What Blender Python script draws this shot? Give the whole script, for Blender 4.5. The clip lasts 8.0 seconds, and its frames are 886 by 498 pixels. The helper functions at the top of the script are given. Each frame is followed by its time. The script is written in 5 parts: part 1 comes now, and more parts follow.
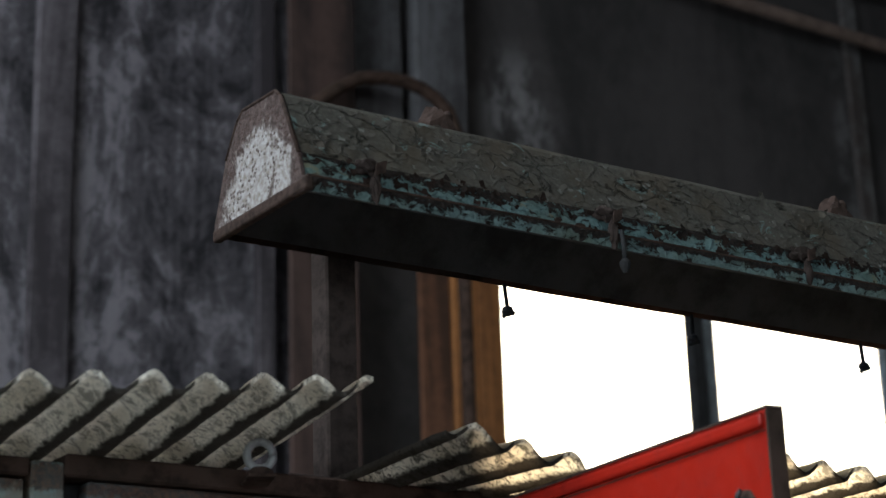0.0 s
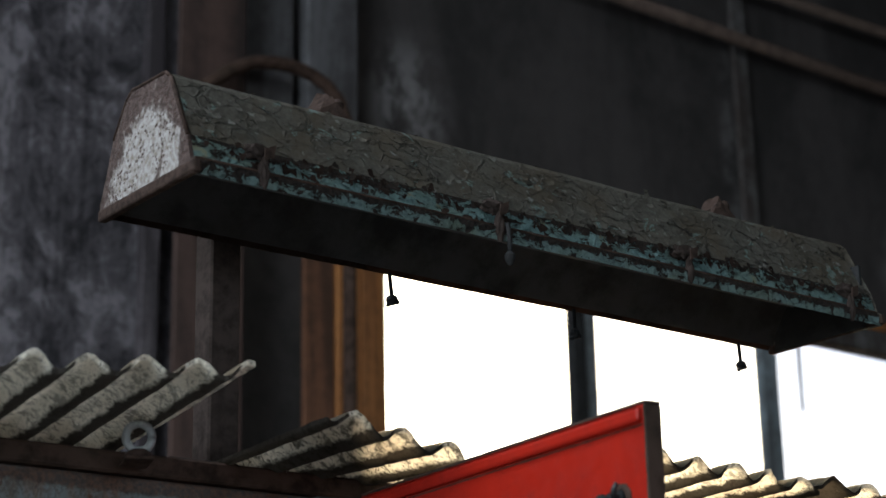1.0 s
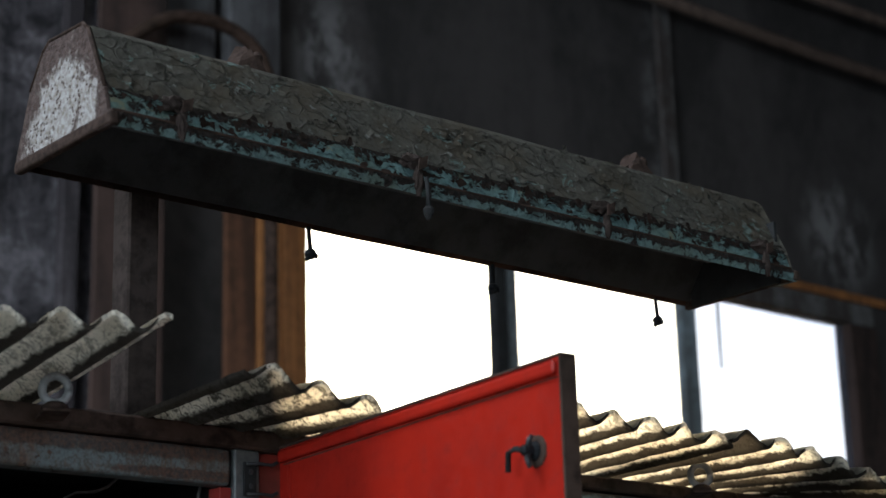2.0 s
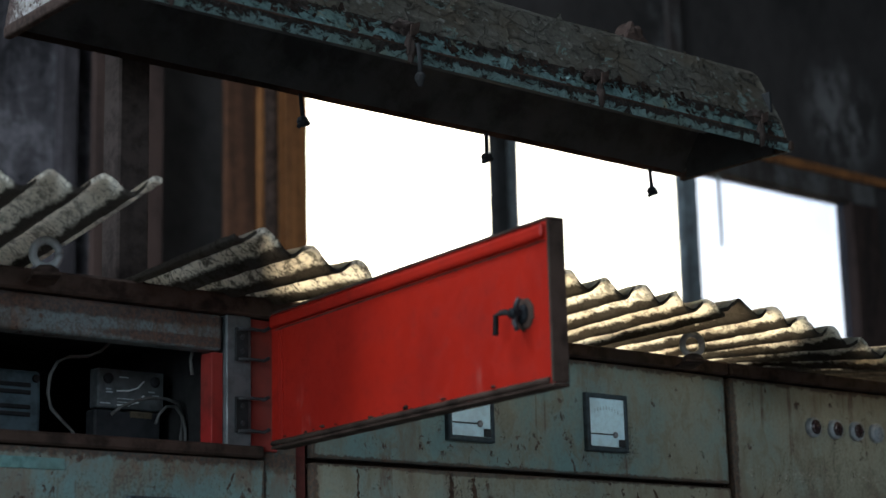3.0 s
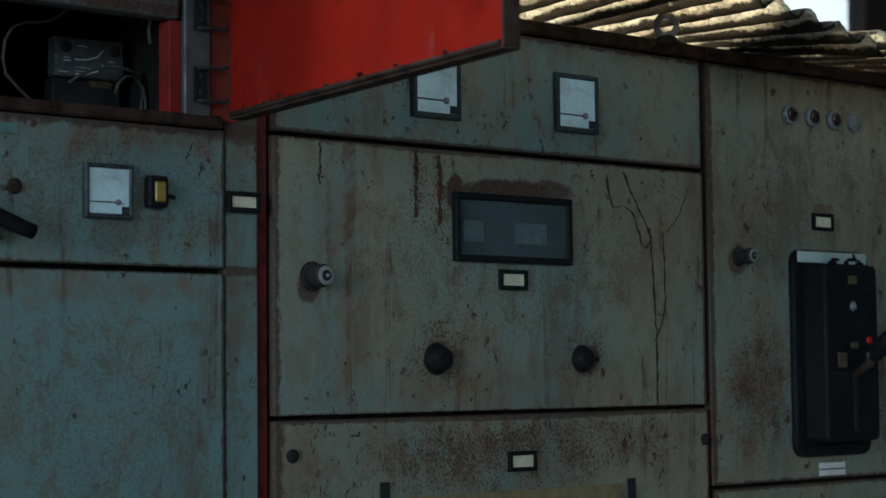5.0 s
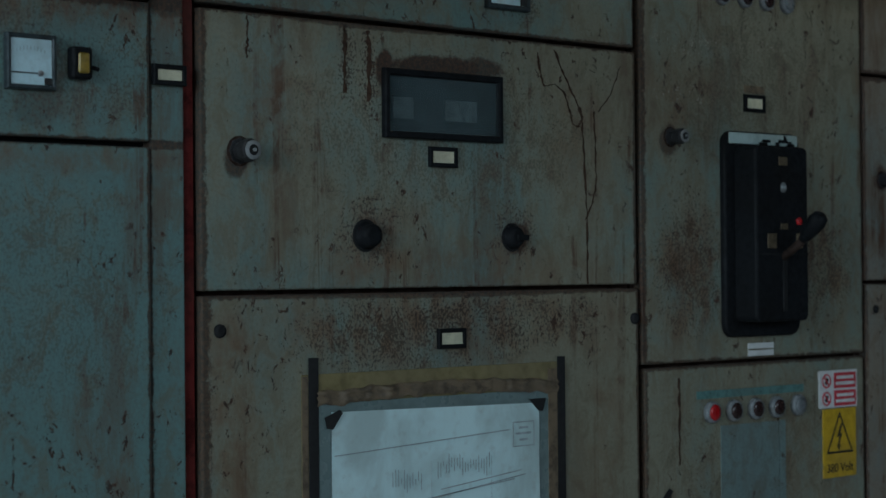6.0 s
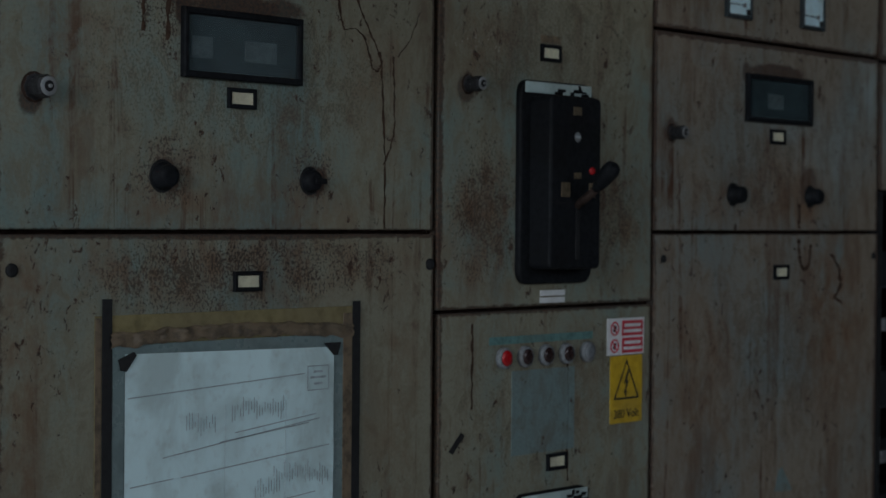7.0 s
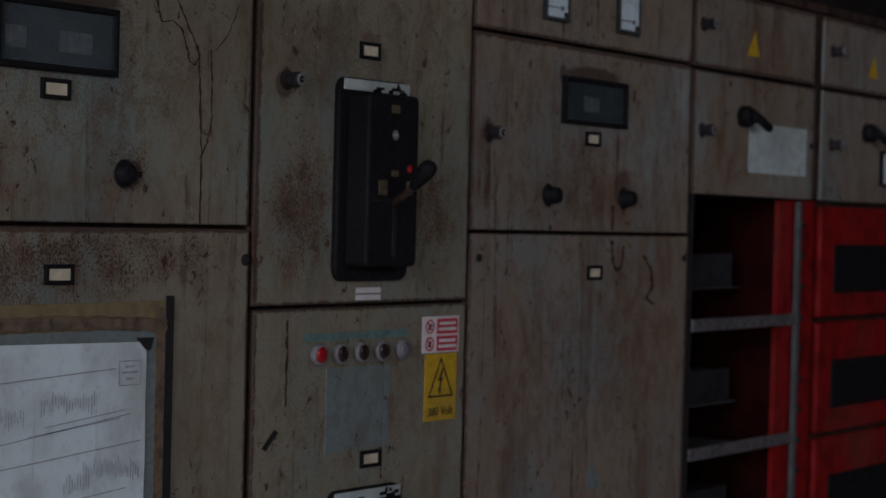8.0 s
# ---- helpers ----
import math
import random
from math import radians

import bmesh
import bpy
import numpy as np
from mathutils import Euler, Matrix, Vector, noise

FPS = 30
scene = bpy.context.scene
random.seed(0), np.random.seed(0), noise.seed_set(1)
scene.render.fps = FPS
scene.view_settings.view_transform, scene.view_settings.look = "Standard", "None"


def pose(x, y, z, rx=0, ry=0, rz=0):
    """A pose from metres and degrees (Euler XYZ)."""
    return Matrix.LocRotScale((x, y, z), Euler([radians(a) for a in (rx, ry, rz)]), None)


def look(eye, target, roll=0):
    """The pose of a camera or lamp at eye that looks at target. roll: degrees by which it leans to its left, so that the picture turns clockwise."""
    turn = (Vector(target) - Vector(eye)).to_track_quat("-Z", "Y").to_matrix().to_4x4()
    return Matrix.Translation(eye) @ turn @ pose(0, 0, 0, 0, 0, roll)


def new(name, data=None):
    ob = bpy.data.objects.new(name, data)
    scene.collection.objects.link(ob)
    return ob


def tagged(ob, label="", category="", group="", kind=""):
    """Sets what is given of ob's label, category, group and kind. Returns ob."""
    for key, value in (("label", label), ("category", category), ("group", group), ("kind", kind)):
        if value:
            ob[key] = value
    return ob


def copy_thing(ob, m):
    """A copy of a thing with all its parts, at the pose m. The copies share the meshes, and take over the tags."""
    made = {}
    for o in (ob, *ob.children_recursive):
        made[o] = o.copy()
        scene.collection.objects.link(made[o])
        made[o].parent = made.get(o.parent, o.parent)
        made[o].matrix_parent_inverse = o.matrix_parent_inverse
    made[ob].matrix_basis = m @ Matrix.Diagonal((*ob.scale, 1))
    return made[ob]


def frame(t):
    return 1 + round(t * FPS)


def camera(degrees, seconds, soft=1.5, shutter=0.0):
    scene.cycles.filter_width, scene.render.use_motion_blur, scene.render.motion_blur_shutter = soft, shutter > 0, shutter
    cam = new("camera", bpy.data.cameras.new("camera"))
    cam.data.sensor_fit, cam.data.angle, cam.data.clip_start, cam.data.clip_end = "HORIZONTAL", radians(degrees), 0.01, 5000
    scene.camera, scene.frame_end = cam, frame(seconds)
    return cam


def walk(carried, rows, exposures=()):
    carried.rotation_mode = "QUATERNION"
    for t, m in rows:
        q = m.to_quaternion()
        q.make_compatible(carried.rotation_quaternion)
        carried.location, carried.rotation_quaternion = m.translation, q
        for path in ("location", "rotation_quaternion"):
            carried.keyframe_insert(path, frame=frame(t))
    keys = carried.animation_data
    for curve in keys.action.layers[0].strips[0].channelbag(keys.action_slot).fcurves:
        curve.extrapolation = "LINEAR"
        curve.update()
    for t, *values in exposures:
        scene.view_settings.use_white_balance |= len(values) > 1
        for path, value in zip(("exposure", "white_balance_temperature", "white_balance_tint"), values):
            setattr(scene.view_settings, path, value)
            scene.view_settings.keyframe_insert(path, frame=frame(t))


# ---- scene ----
cam = camera(26.7, 8.0)
EXPOSURES = [(0, 0.54, 6150, 8), (1, 0.52, 6150, 8), (2.5, 0.48, 5850, 6), (3.5, 0.30, 5680, 3), (4.5, 0.07, 5650, 0), (6, -0.20, 5620, 0), (7, -0.30, 6120, 11), (8, -0.32, 6760, 31)]
WEST, SOUTH, ROOF = 950, 120, 330
PATH = [
    (0, (-1.566, -2.106, 1.744), (-0.49, -0.537, 2.36), -1.9),
    (0.5, (-1.569, -2.109, 1.742), (-0.443, -0.573, 2.351), -1.6),
    (1, (-1.571, -2.111, 1.741), (-0.394, -0.611, 2.343), -1.2),
    (2.5, (-1.565, -2.124, 1.724), (-0.299, -0.663, 2.236), -1.6),
    (3, (-1.551, -2.126, 1.713), (-0.289, -0.637, 2.148), -1.4),
    (3.5, (-1.534, -2.125, 1.702), (-0.272, -0.614, 2.056), -1.5),
    (4, (-1.518, -2.132, 1.691), (-0.252, -0.61, 1.976), -1.4),
    (4.5, (-1.496, -2.136, 1.682), (-0.228, -0.603, 1.881), -1.0),
    (6, (-1.451, -2.145, 1.628), (-0.127, -0.647, 1.652), -0.5),
    (6.5, (-1.458, -2.128, 1.628), (-0.054, -0.703, 1.605), 0.3),
    (7, (-1.464, -2.126, 1.624), (0.025, -0.791, 1.591), 0.5),
    (7.5, (-1.469, -2.125, 1.614), (0.086, -0.867, 1.585), 0.9),
    (8, (-1.462, -2.128, 1.621), (0.15, -0.944, 1.59), 1.4),
]
walk(cam, [(t, look(eye, target, roll)) for t, eye, target, roll in PATH],
     exposures=EXPOSURES)
cam.data.dof.use_dof = True
cam.data.dof.focus_distance = 2.75
cam.data.dof.aperture_fstop = 6.0

# ---------------------------------------------------------------- world, sun, daylight, roof fill
world = bpy.data.worlds.new("sky")
scene.world = world
world.use_nodes = True
wn = world.node_tree.nodes
sky = wn.new("ShaderNodeTexSky")
sky.sky_type = "NISHITA"
sky.sun_disc = False
sky.sun_elevation = radians(16)
sky.sun_rotation = radians(36.4)
wn["Background"].inputs["Strength"].default_value = 0.15
world.node_tree.links.new(sky.outputs["Color"], wn["Background"].inputs["Color"])

sun_data = bpy.data.lights.new("sun", "SUN")
sun_data.energy = 17.0
sun_data.angle = radians(0.6)
sun_data.color = (1.0, 0.83, 0.58)
sun = new("sun", sun_data)
sun.matrix_basis = look((2.95, 4.0, 1.5), (0, 0, 0))


def opening_lamp(name, eye, target, sx, sy, watts, colour):
    d = bpy.data.lights.new(name, "AREA")
    d.shape, d.size, d.size_y, d.energy, d.color = "RECTANGLE", sx, sy, watts, colour
    ob = new(name, d)
    ob.matrix_basis = look(eye, target)
    return ob


opening_lamp("daylight_west", (-13.1, -4.6, 3.6), (0, -4.6, 3.6), 8.0, 4.4, WEST, (0.86, 0.95, 1.0))
# roof lamp is added fill, no skylight known; it brightens the left sheet
opening_lamp("fill_roof", (-3.4, 0.9, 7.05), (-3.4, 0.9, 0), 3.0, 3.0, ROOF, (0.93, 0.97, 1.0))
opening_lamp("daylight_south", (0.5, -9.1, 4.2), (0.5, 0, 4.2), 7.5, 2.2, SOUTH, (0.9, 0.97, 1.0))


# ---------------------------------------------------------------- node materials
class Tree:
    def __init__(self, name):
        self.mat = bpy.data.materials.new(name)
        self.mat.use_nodes = True
        self.n, self.l = self.mat.node_tree.nodes, self.mat.node_tree.links
        self.bsdf = self.n["Principled BSDF"]
        self.pos = self.n.new("ShaderNodeNewGeometry").outputs["Position"]

    def put(self, a, b):
        self.l.new(a, b)

    def value(self, v):
        if isinstance(v, (int, float)):
            q = self.n.new("ShaderNodeValue")
            q.outputs[0].default_value = v
            return q.outputs[0]
        return v

    def coords(self, scale=(1, 1, 1), shift=(0, 0, 0)):
        q = self.n.new("ShaderNodeMapping")
        q.inputs["Scale"].default_value = scale
        q.inputs["Location"].default_value = shift
        self.put(self.pos, q.inputs["Vector"])
        return q.outputs[0]

    def noise(self, scale, detail=4, rough=0.55, stretch=(1, 1, 1), shift=(0, 0, 0), warp=0.0):
        q = self.n.new("ShaderNodeTexNoise")
        q.inputs["Scale"].default_value = scale
        q.inputs["Detail"].default_value = detail
        q.inputs["Roughness"].default_value = rough
        q.inputs["Distortion"].default_value = warp
        self.put(self.coords(stretch, shift), q.inputs["Vector"])
        return q.outputs["Fac"]

    def cells(self, scale, stretch=(1, 1, 1), feature="F1", shift=(0, 0, 0)):
        q = self.n.new("ShaderNodeTexVoronoi")
        q.feature = feature
        q.inputs["Scale"].default_value = scale
        self.put(self.coords(stretch, shift), q.inputs["Vector"])
        return q.outputs["Distance"]

    def cracks(self, scale, stretch=(1, 1, 1), warp=0.02, wscale=30):
        """Distance to the edges of cells whose outlines wander."""
        q = self.n.new("ShaderNodeTexNoise")
        q.inputs["Scale"].default_value = wscale
        q.inputs["Detail"].default_value = 4
        self.put(self.pos, q.inputs["Vector"])
        v = self.n.new("ShaderNodeVectorMath")
        v.operation = "MULTIPLY_ADD"
        self.put(q.outputs["Color"], v.inputs[0])
        v.inputs[1].default_value = (warp, warp, warp)
        self.put(self.pos, v.inputs[2])
        m = self.n.new("ShaderNodeMapping")
        m.inputs["Scale"].default_value = stretch
        self.put(v.outputs[0], m.inputs["Vector"])
        w = self.n.new("ShaderNodeTexVoronoi")
        w.feature = "DISTANCE_TO_EDGE"
        w.inputs["Scale"].default_value = scale
        self.put(m.outputs[0], w.inputs["Vector"])
        return w.outputs["Distance"]

    def axis(self, k):
        q = self.n.new("ShaderNodeSeparateXYZ")
        self.put(self.pos, q.inputs[0])
        return q.outputs[k]

    def span(self, v, lo, hi, a=0.0, b=1.0):
        q = self.n.new("ShaderNodeMapRange")
        q.interpolation_type = "SMOOTHSTEP"
        for k, x in (("From Min", lo), ("From Max", hi), ("To Min", a), ("To Max", b)):
            q.inputs[k].default_value = x
        self.put(v, q.inputs["Value"])
        return q.outputs["Result"]

    def math(self, op, a, b=0.0):
        q = self.n.new("ShaderNodeMath")
        q.operation = op
        for k, v in enumerate((a, b)):
            if isinstance(v, (int, float)):
                q.inputs[k].default_value = v
            else:
                self.put(v, q.inputs[k])
        return q.outputs[0]

    def mix(self, f, a, b):
        q = self.n.new("ShaderNodeMix")
        q.data_type = "RGBA"
        for k, v in ((0, f), (6, a), (7, b)):
            if isinstance(v, tuple):
                q.inputs[k].default_value = (*v, 1)
            elif isinstance(v, (int, float)):
                q.inputs[k].default_value = v
            else:
                self.put(v, q.inputs[k])
        return q.outputs[2]

    def blot(self, x, z, rx, rz):
        """1 at the point (x, z) of the fronts, falling to 0 at the radii."""
        q = self.n.new("ShaderNodeVectorMath")
        q.operation = "LENGTH"
        self.put(self.coords((1 / rx, 0, 1 / rz), (-x / rx, 0, -z / rz)), q.inputs[0])
        return self.span(q.outputs["Value"], 1.0, 0.25)

    def bump(self, h, strength=0.3, distance=0.002):
        q = self.n.new("ShaderNodeBump")
        q.inputs["Strength"].default_value = strength
        q.inputs["Distance"].default_value = distance
        self.put(h, q.inputs["Height"])
        self.put(q.outputs["Normal"], self.bsdf.inputs["Normal"])

    def finish(self, colour, rough=0.6, metal=0.0, spec=0.5):
        for k, v in (("Base Color", colour), ("Roughness", rough), ("Metallic", metal), ("Specular IOR Level", spec)):
            if isinstance(v, tuple):
                self.bsdf.inputs[k].default_value = (*v, 1)
            elif isinstance(v, (int, float)):
                self.bsdf.inputs[k].default_value = v
            else:
                self.put(v, self.bsdf.inputs[k])
        return self.mat


def plain(name, colour, rough=0.5, metal=0.0, wear=0.35, scale=60, spec=0.5):
    """A coloured surface with grime at two scales."""
    t = Tree(name)
    g = t.noise(scale, 5, 0.65)
    h = t.noise(scale / 7, 3)
    d = tuple(c * (1 - wear) for c in colour)
    c = t.mix(t.span(g, 0.4, 0.7), colour, d)
    c = t.mix(t.span(h, 0.45, 0.7, 0, 0.6), c, tuple(0.6 * k + 0.4 * e * 0.15 * min(1.0, 5 * max(colour)) for k, e in zip(d, (1, 0.8, 0.6))))
    t.bump(g, 0.25, 0.001)
    return t.finish(c, t.span(g, 0.3, 0.7, max(rough - 0.12, 0.05), min(rough + 0.15, 1)), metal, spec)


def painted_steel(name, clean, dusty, dust=0.5, blots=(), pits=(), streaks=0.5, scale=1.0, seams=(), tints=(), chips=(), pale=()):
    """Old cabinet paint: clean and dusty tones, ragged rust, runs, flecks and shaped stains."""
    t = Tree(name)
    broad = t.noise(2.2 * scale, 4, 0.55, (1, 1, 0.7), (3, 0, 1))
    low = t.noise(7 * scale, 5, 0.6, (1, 1, 0.35))
    mid = t.noise(26, 7, 0.72, (1, 1, 0.7), (1, 0, 8), 0.6)
    fine = t.noise(170, 5, 0.75)
    f = t.math("ADD", t.math("MULTIPLY", broad, 0.45), t.math("ADD", t.math("MULTIPLY", low, 0.33), t.math("MULTIPLY", mid, 0.22)))
    c = t.mix(t.span(f, 0.69 - 0.4 * dust, 0.89 - 0.4 * dust), clean, dusty)
    c = t.mix(t.span(mid, 0.46, 0.62, 0, 0.50), c, tuple(k * e for k, e in zip(dusty, (0.62, 0.52, 0.46))))
    c = t.mix(t.span(fine, 0.40, 0.72, 0, 0.38), c, tuple(0.42 * k for k in dusty))
    for x, z, rx, rz, amount in pale:
        e = t.math("MULTIPLY", t.blot(x, z, rx, rz), t.span(t.noise(18, 6, 0.7, (1, 1, 0.4), (z, 0, x)), 0.34, 0.66))
        c = t.mix(t.math("MULTIPLY", e, amount), c, (0.27, 0.315, 0.31))
    for x, z, rx, rz, amount in tints:
        e = t.math("MULTIPLY", t.blot(x, z, rx, rz), t.span(t.noise(24, 6, 0.72, (1, 1, 0.6), (x, 0, z)), 0.36, 0.64))
        c = t.mix(t.math("MULTIPLY", e, amount), c, (0.135, 0.066, 0.030))
    # wide faint veils and thin vertical runs of rust
    veil = t.math("MULTIPLY", t.span(t.noise(10, 6, 0.72, (1, 1, 0.22), (1, 0, 6)), 0.50, 0.64), 0.62 * streaks)
    c = t.mix(veil, c, (0.105, 0.058, 0.034))
    run = t.noise(34, 6, 0.62, (1, 1, 0.045), (0, 0, 4), 0.25)
    spot = t.noise(6, 5, 0.65, (1, 1, 0.5), (7, 0, 0))
    m = t.math("MULTIPLY", t.span(run, 0.555, 0.62), t.span(spot, 0.45, 0.56))
    m = t.math("MULTIPLY", m, t.span(mid, 0.40, 0.56, 0.35, 1.0))
    c = t.mix(t.math("MULTIPLY", m, streaks), c, (0.080, 0.038, 0.020))
    # ragged flecks where the paint has gone, in loose clusters
    flake = t.noise(62, 7, 0.74, (1, 1, 0.75), (4, 0, 2), 0.5)
    patch = t.noise(5.5, 4, 0.62, (1, 1, 0.8), (2, 0, 9))
    rust = t.math("MULTIPLY", t.span(flake, 0.575, 0.605), t.span(patch, 0.485, 0.56))
    lone = t.math("MULTIPLY", t.span(t.noise(24, 5, 0.7, (1, 1, 0.8), (9, 0, 3)), 0.635, 0.655), t.span(flake, 0.40, 0.50))
    rust = t.math("MAXIMUM", rust, lone)
    for x, z, rx, rz, amount in blots:
        e = t.math("ADD", t.math("MULTIPLY", t.blot(x, z, rx, rz), 0.8), t.math("MULTIPLY", t.noise(30, 7, 0.8, (1, 1, 1), (x * 3, 0, z)), 1.6))
        rust = t.math("MAXIMUM", rust, t.math("MULTIPLY", t.span(e, 1.05, 1.45), amount))
    if pits:
        grit = t.noise(230, 4, 0.66, (1, 1, 0.85), (6, 0, 1))
        for x, z, rx, rz, amount in pits:
            e = t.math("ADD", t.math("MULTIPLY", t.blot(x, z, rx, rz), 0.085), t.math("ADD", grit, t.math("MULTIPLY", t.math("SUBTRACT", mid, 0.5), 0.5)))
            e = t.math("MULTIPLY", t.span(e, 0.578, 0.612), t.span(t.blot(x, z, rx, rz), 0.0, 0.15))
            c = t.mix(t.math("MULTIPLY", e, 0.75 * amount), c, t.mix(t.span(fine, 0.42, 0.58), (0.018, 0.013, 0.011), (0.050, 0.030, 0.021)))
    for axis, at, w in seams:
        near = t.span(t.math("ABSOLUTE", t.math("SUBTRACT", t.axis(axis), at)), w * 1.25, 0.0)
        e = t.math("ADD", t.math("MULTIPLY", near, 0.72), t.math("MULTIPLY", t.noise(52, 7, 0.78, (1, 1, 0.8), (at, 0, at)), 1.3))
        rust = t.math("MAXIMUM", rust, t.math("MULTIPLY", t.span(e, 1.0, 1.22), 0.9))
    c = t.mix(t.math("MULTIPLY", rust, 0.92), c, t.mix(t.span(fine, 0.4, 0.6), (0.020, 0.012, 0.010), (0.070, 0.032, 0.018)))
    for x, z, rx, rz, amount in chips:
        e = t.math("MULTIPLY", t.blot(x, z, rx, rz), t.span(t.cells(230, (0.7, 1, 1), "F1", (3, 0, 1)), 0.40, 0.25))
        c = t.mix(t.math("MULTIPLY", t.math("MULTIPLY", e, t.span(t.noise(55, 3, 0.6), 0.50, 0.58)), amount), c, (0.40, 0.37, 0.32))
    h = t.math("SUBTRACT", t.math("ADD", t.math("MULTIPLY", fine, 0.55), t.math("MULTIPLY", mid, 0.5)), t.math("MULTIPLY", rust, 0.9))
    t.bump(h, 0.45, 0.0015)
    return t.finish(c, t.math("ADD", t.span(low, 0.3, 0.7, 0.40, 0.62), t.math("MULTIPLY", rust, 0.3)), 0.0, 0.4)


CLEAN, DUSTY = (0.128, 0.210, 0.204), (0.216, 0.206, 0.150)
M_panel_l = painted_steel("paint_left", CLEAN, DUSTY, 0.52, [(-0.05, 2.0, 0.2, 0.035, 0.7), (-0.25, 1.85, 0.06, 0.05, 0.3)], [(-0.25, 1.9, 0.25, 0.10, 0.55), (-0.25, 1.6, 0.25, 0.2, 0.4)], streaks=0.8, tints=((-0.4, 2.18, 0.45, 0.05, 0.85), (-0.15, 1.985, 0.4, 0.05, 0.7), (-0.2, 1.86, 0.12, 0.07, 0.4), (-0.3, 1.78, 0.5, 0.03, 0.5)), seams=((2, 1.995, 0.02), (2, 1.803, 0.012), (0, -0.08, 0.01), (2, 2.19, 0.03), (2, 2.147, 0.008)))
M_panel_t = painted_steel("paint_upper", CLEAN, DUSTY, 0.60, [(0.45, 2.0, 1.2, 0.010, 0.8)], [(0.28, 2.09, 0.09, 0.05, 1), (0.62, 2.06, 0.05, 0.05, 0.8), (0.12, 2.10, 0.05, 0.06, 0.8), (1.9, 2.1, 0.3, 0.06, 0.7)], streaks=0.7, tints=((0.2, 2.15, 0.3, 0.03, 0.5),), seams=((2, 2.001, 0.012), (0, 0.0, 0.012), (0, 0.88, 0.012), (2, 2.19, 0.02), (0, 1.523, 0.012), (0, 2.405, 0.02)))
M_panel_a = painted_steel("paint_main", CLEAN, DUSTY, 0.86,
                          [(0.45, 1.940, 0.17, 0.030, 1), (0.332, 1.932, 0.03, 0.045, 1), (0.53, 1.945, 0.07, 0.026, 0.9), (0.30, 1.68, 0.05, 0.045, 0.8),
                           (0.60, 1.68, 0.045, 0.04, 0.9), (0.06, 1.785, 0.035, 0.035, 0.9), (0.30, 1.995, 0.3, 0.012, 0.8)],
                          [(0.45, 1.84, 0.40, 0.16, 0.5), (0.30, 1.69, 0.075, 0.065, 1), (0.60, 1.69, 0.055, 0.05, 1), (0.26, 1.94, 0.025, 0.08, 1), (0.30, 1.93, 0.02, 0.08, 1), (0.45, 2.09, 0.06, 0.05, 0.8)], streaks=0.8, tints=((0.30, 1.675, 0.10, 0.08, 0.75), (0.60, 1.675, 0.08, 0.07, 0.6), (0.14, 1.86, 0.10, 0.14, 0.5), (0.45, 1.63, 0.5, 0.05, 0.5), (0.75, 1.85, 0.12, 0.15, 0.45)), seams=((2, 1.999, 0.014), (2, 1.60, 0.010), (0, 0.0, 0.02), (0, 0.88, 0.012), (2, 2.19, 0.02)))
M_panel_p = painted_steel("paint_pitted", CLEAN, DUSTY, 0.95, [(0.45, 1.595, 0.6, 0.012, 0.8)], [(0.40, 1.535, 0.30, 0.075, 1), (0.6, 1.55, 0.25, 0.06, 0.9)], tints=((0.45, 1.545, 0.55, 0.08, 0.7), (0.05, 1.4, 0.06, 0.4, 0.6), (0.8, 1.3, 0.08, 0.4, 0.4)), seams=((0, 0.0, 0.03), (2, 1.597, 0.012), (0, 0.884, 0.012)))
M_panel_c = painted_steel("paint_breaker_door", CLEAN, DUSTY, 0.86, [(0.965, 1.85, 0.04, 0.045, 0.8), (1.2, 1.462, 0.35, 0.012, 0.7)],
                          [(1.2, 1.95, 0.3, 0.2, 0.45), (1.2, 1.3, 0.3, 0.15, 0.4), (1.02, 1.64, 0.12, 0.16, 1), (1.40, 1.63, 0.10, 0.13, 1)], streaks=0.8, chips=((1.02, 2.02, 0.16, 0.03, 0.8), (1.0, 1.93, 0.14, 0.025, 0.7), (1.25, 2.03, 0.1, 0.02, 0.6)), tints=((1.02, 1.62, 0.15, 0.18, 0.75), (1.42, 1.62, 0.12, 0.16, 0.7), (1.0, 1.92, 0.14, 0.12, 0.5), (1.3, 1.3, 0.1, 0.2, 0.4)), seams=((0, 0.895, 0.02), (2, 1.463, 0.016), (0, 1.516, 0.01), (2, 2.19, 0.02)))
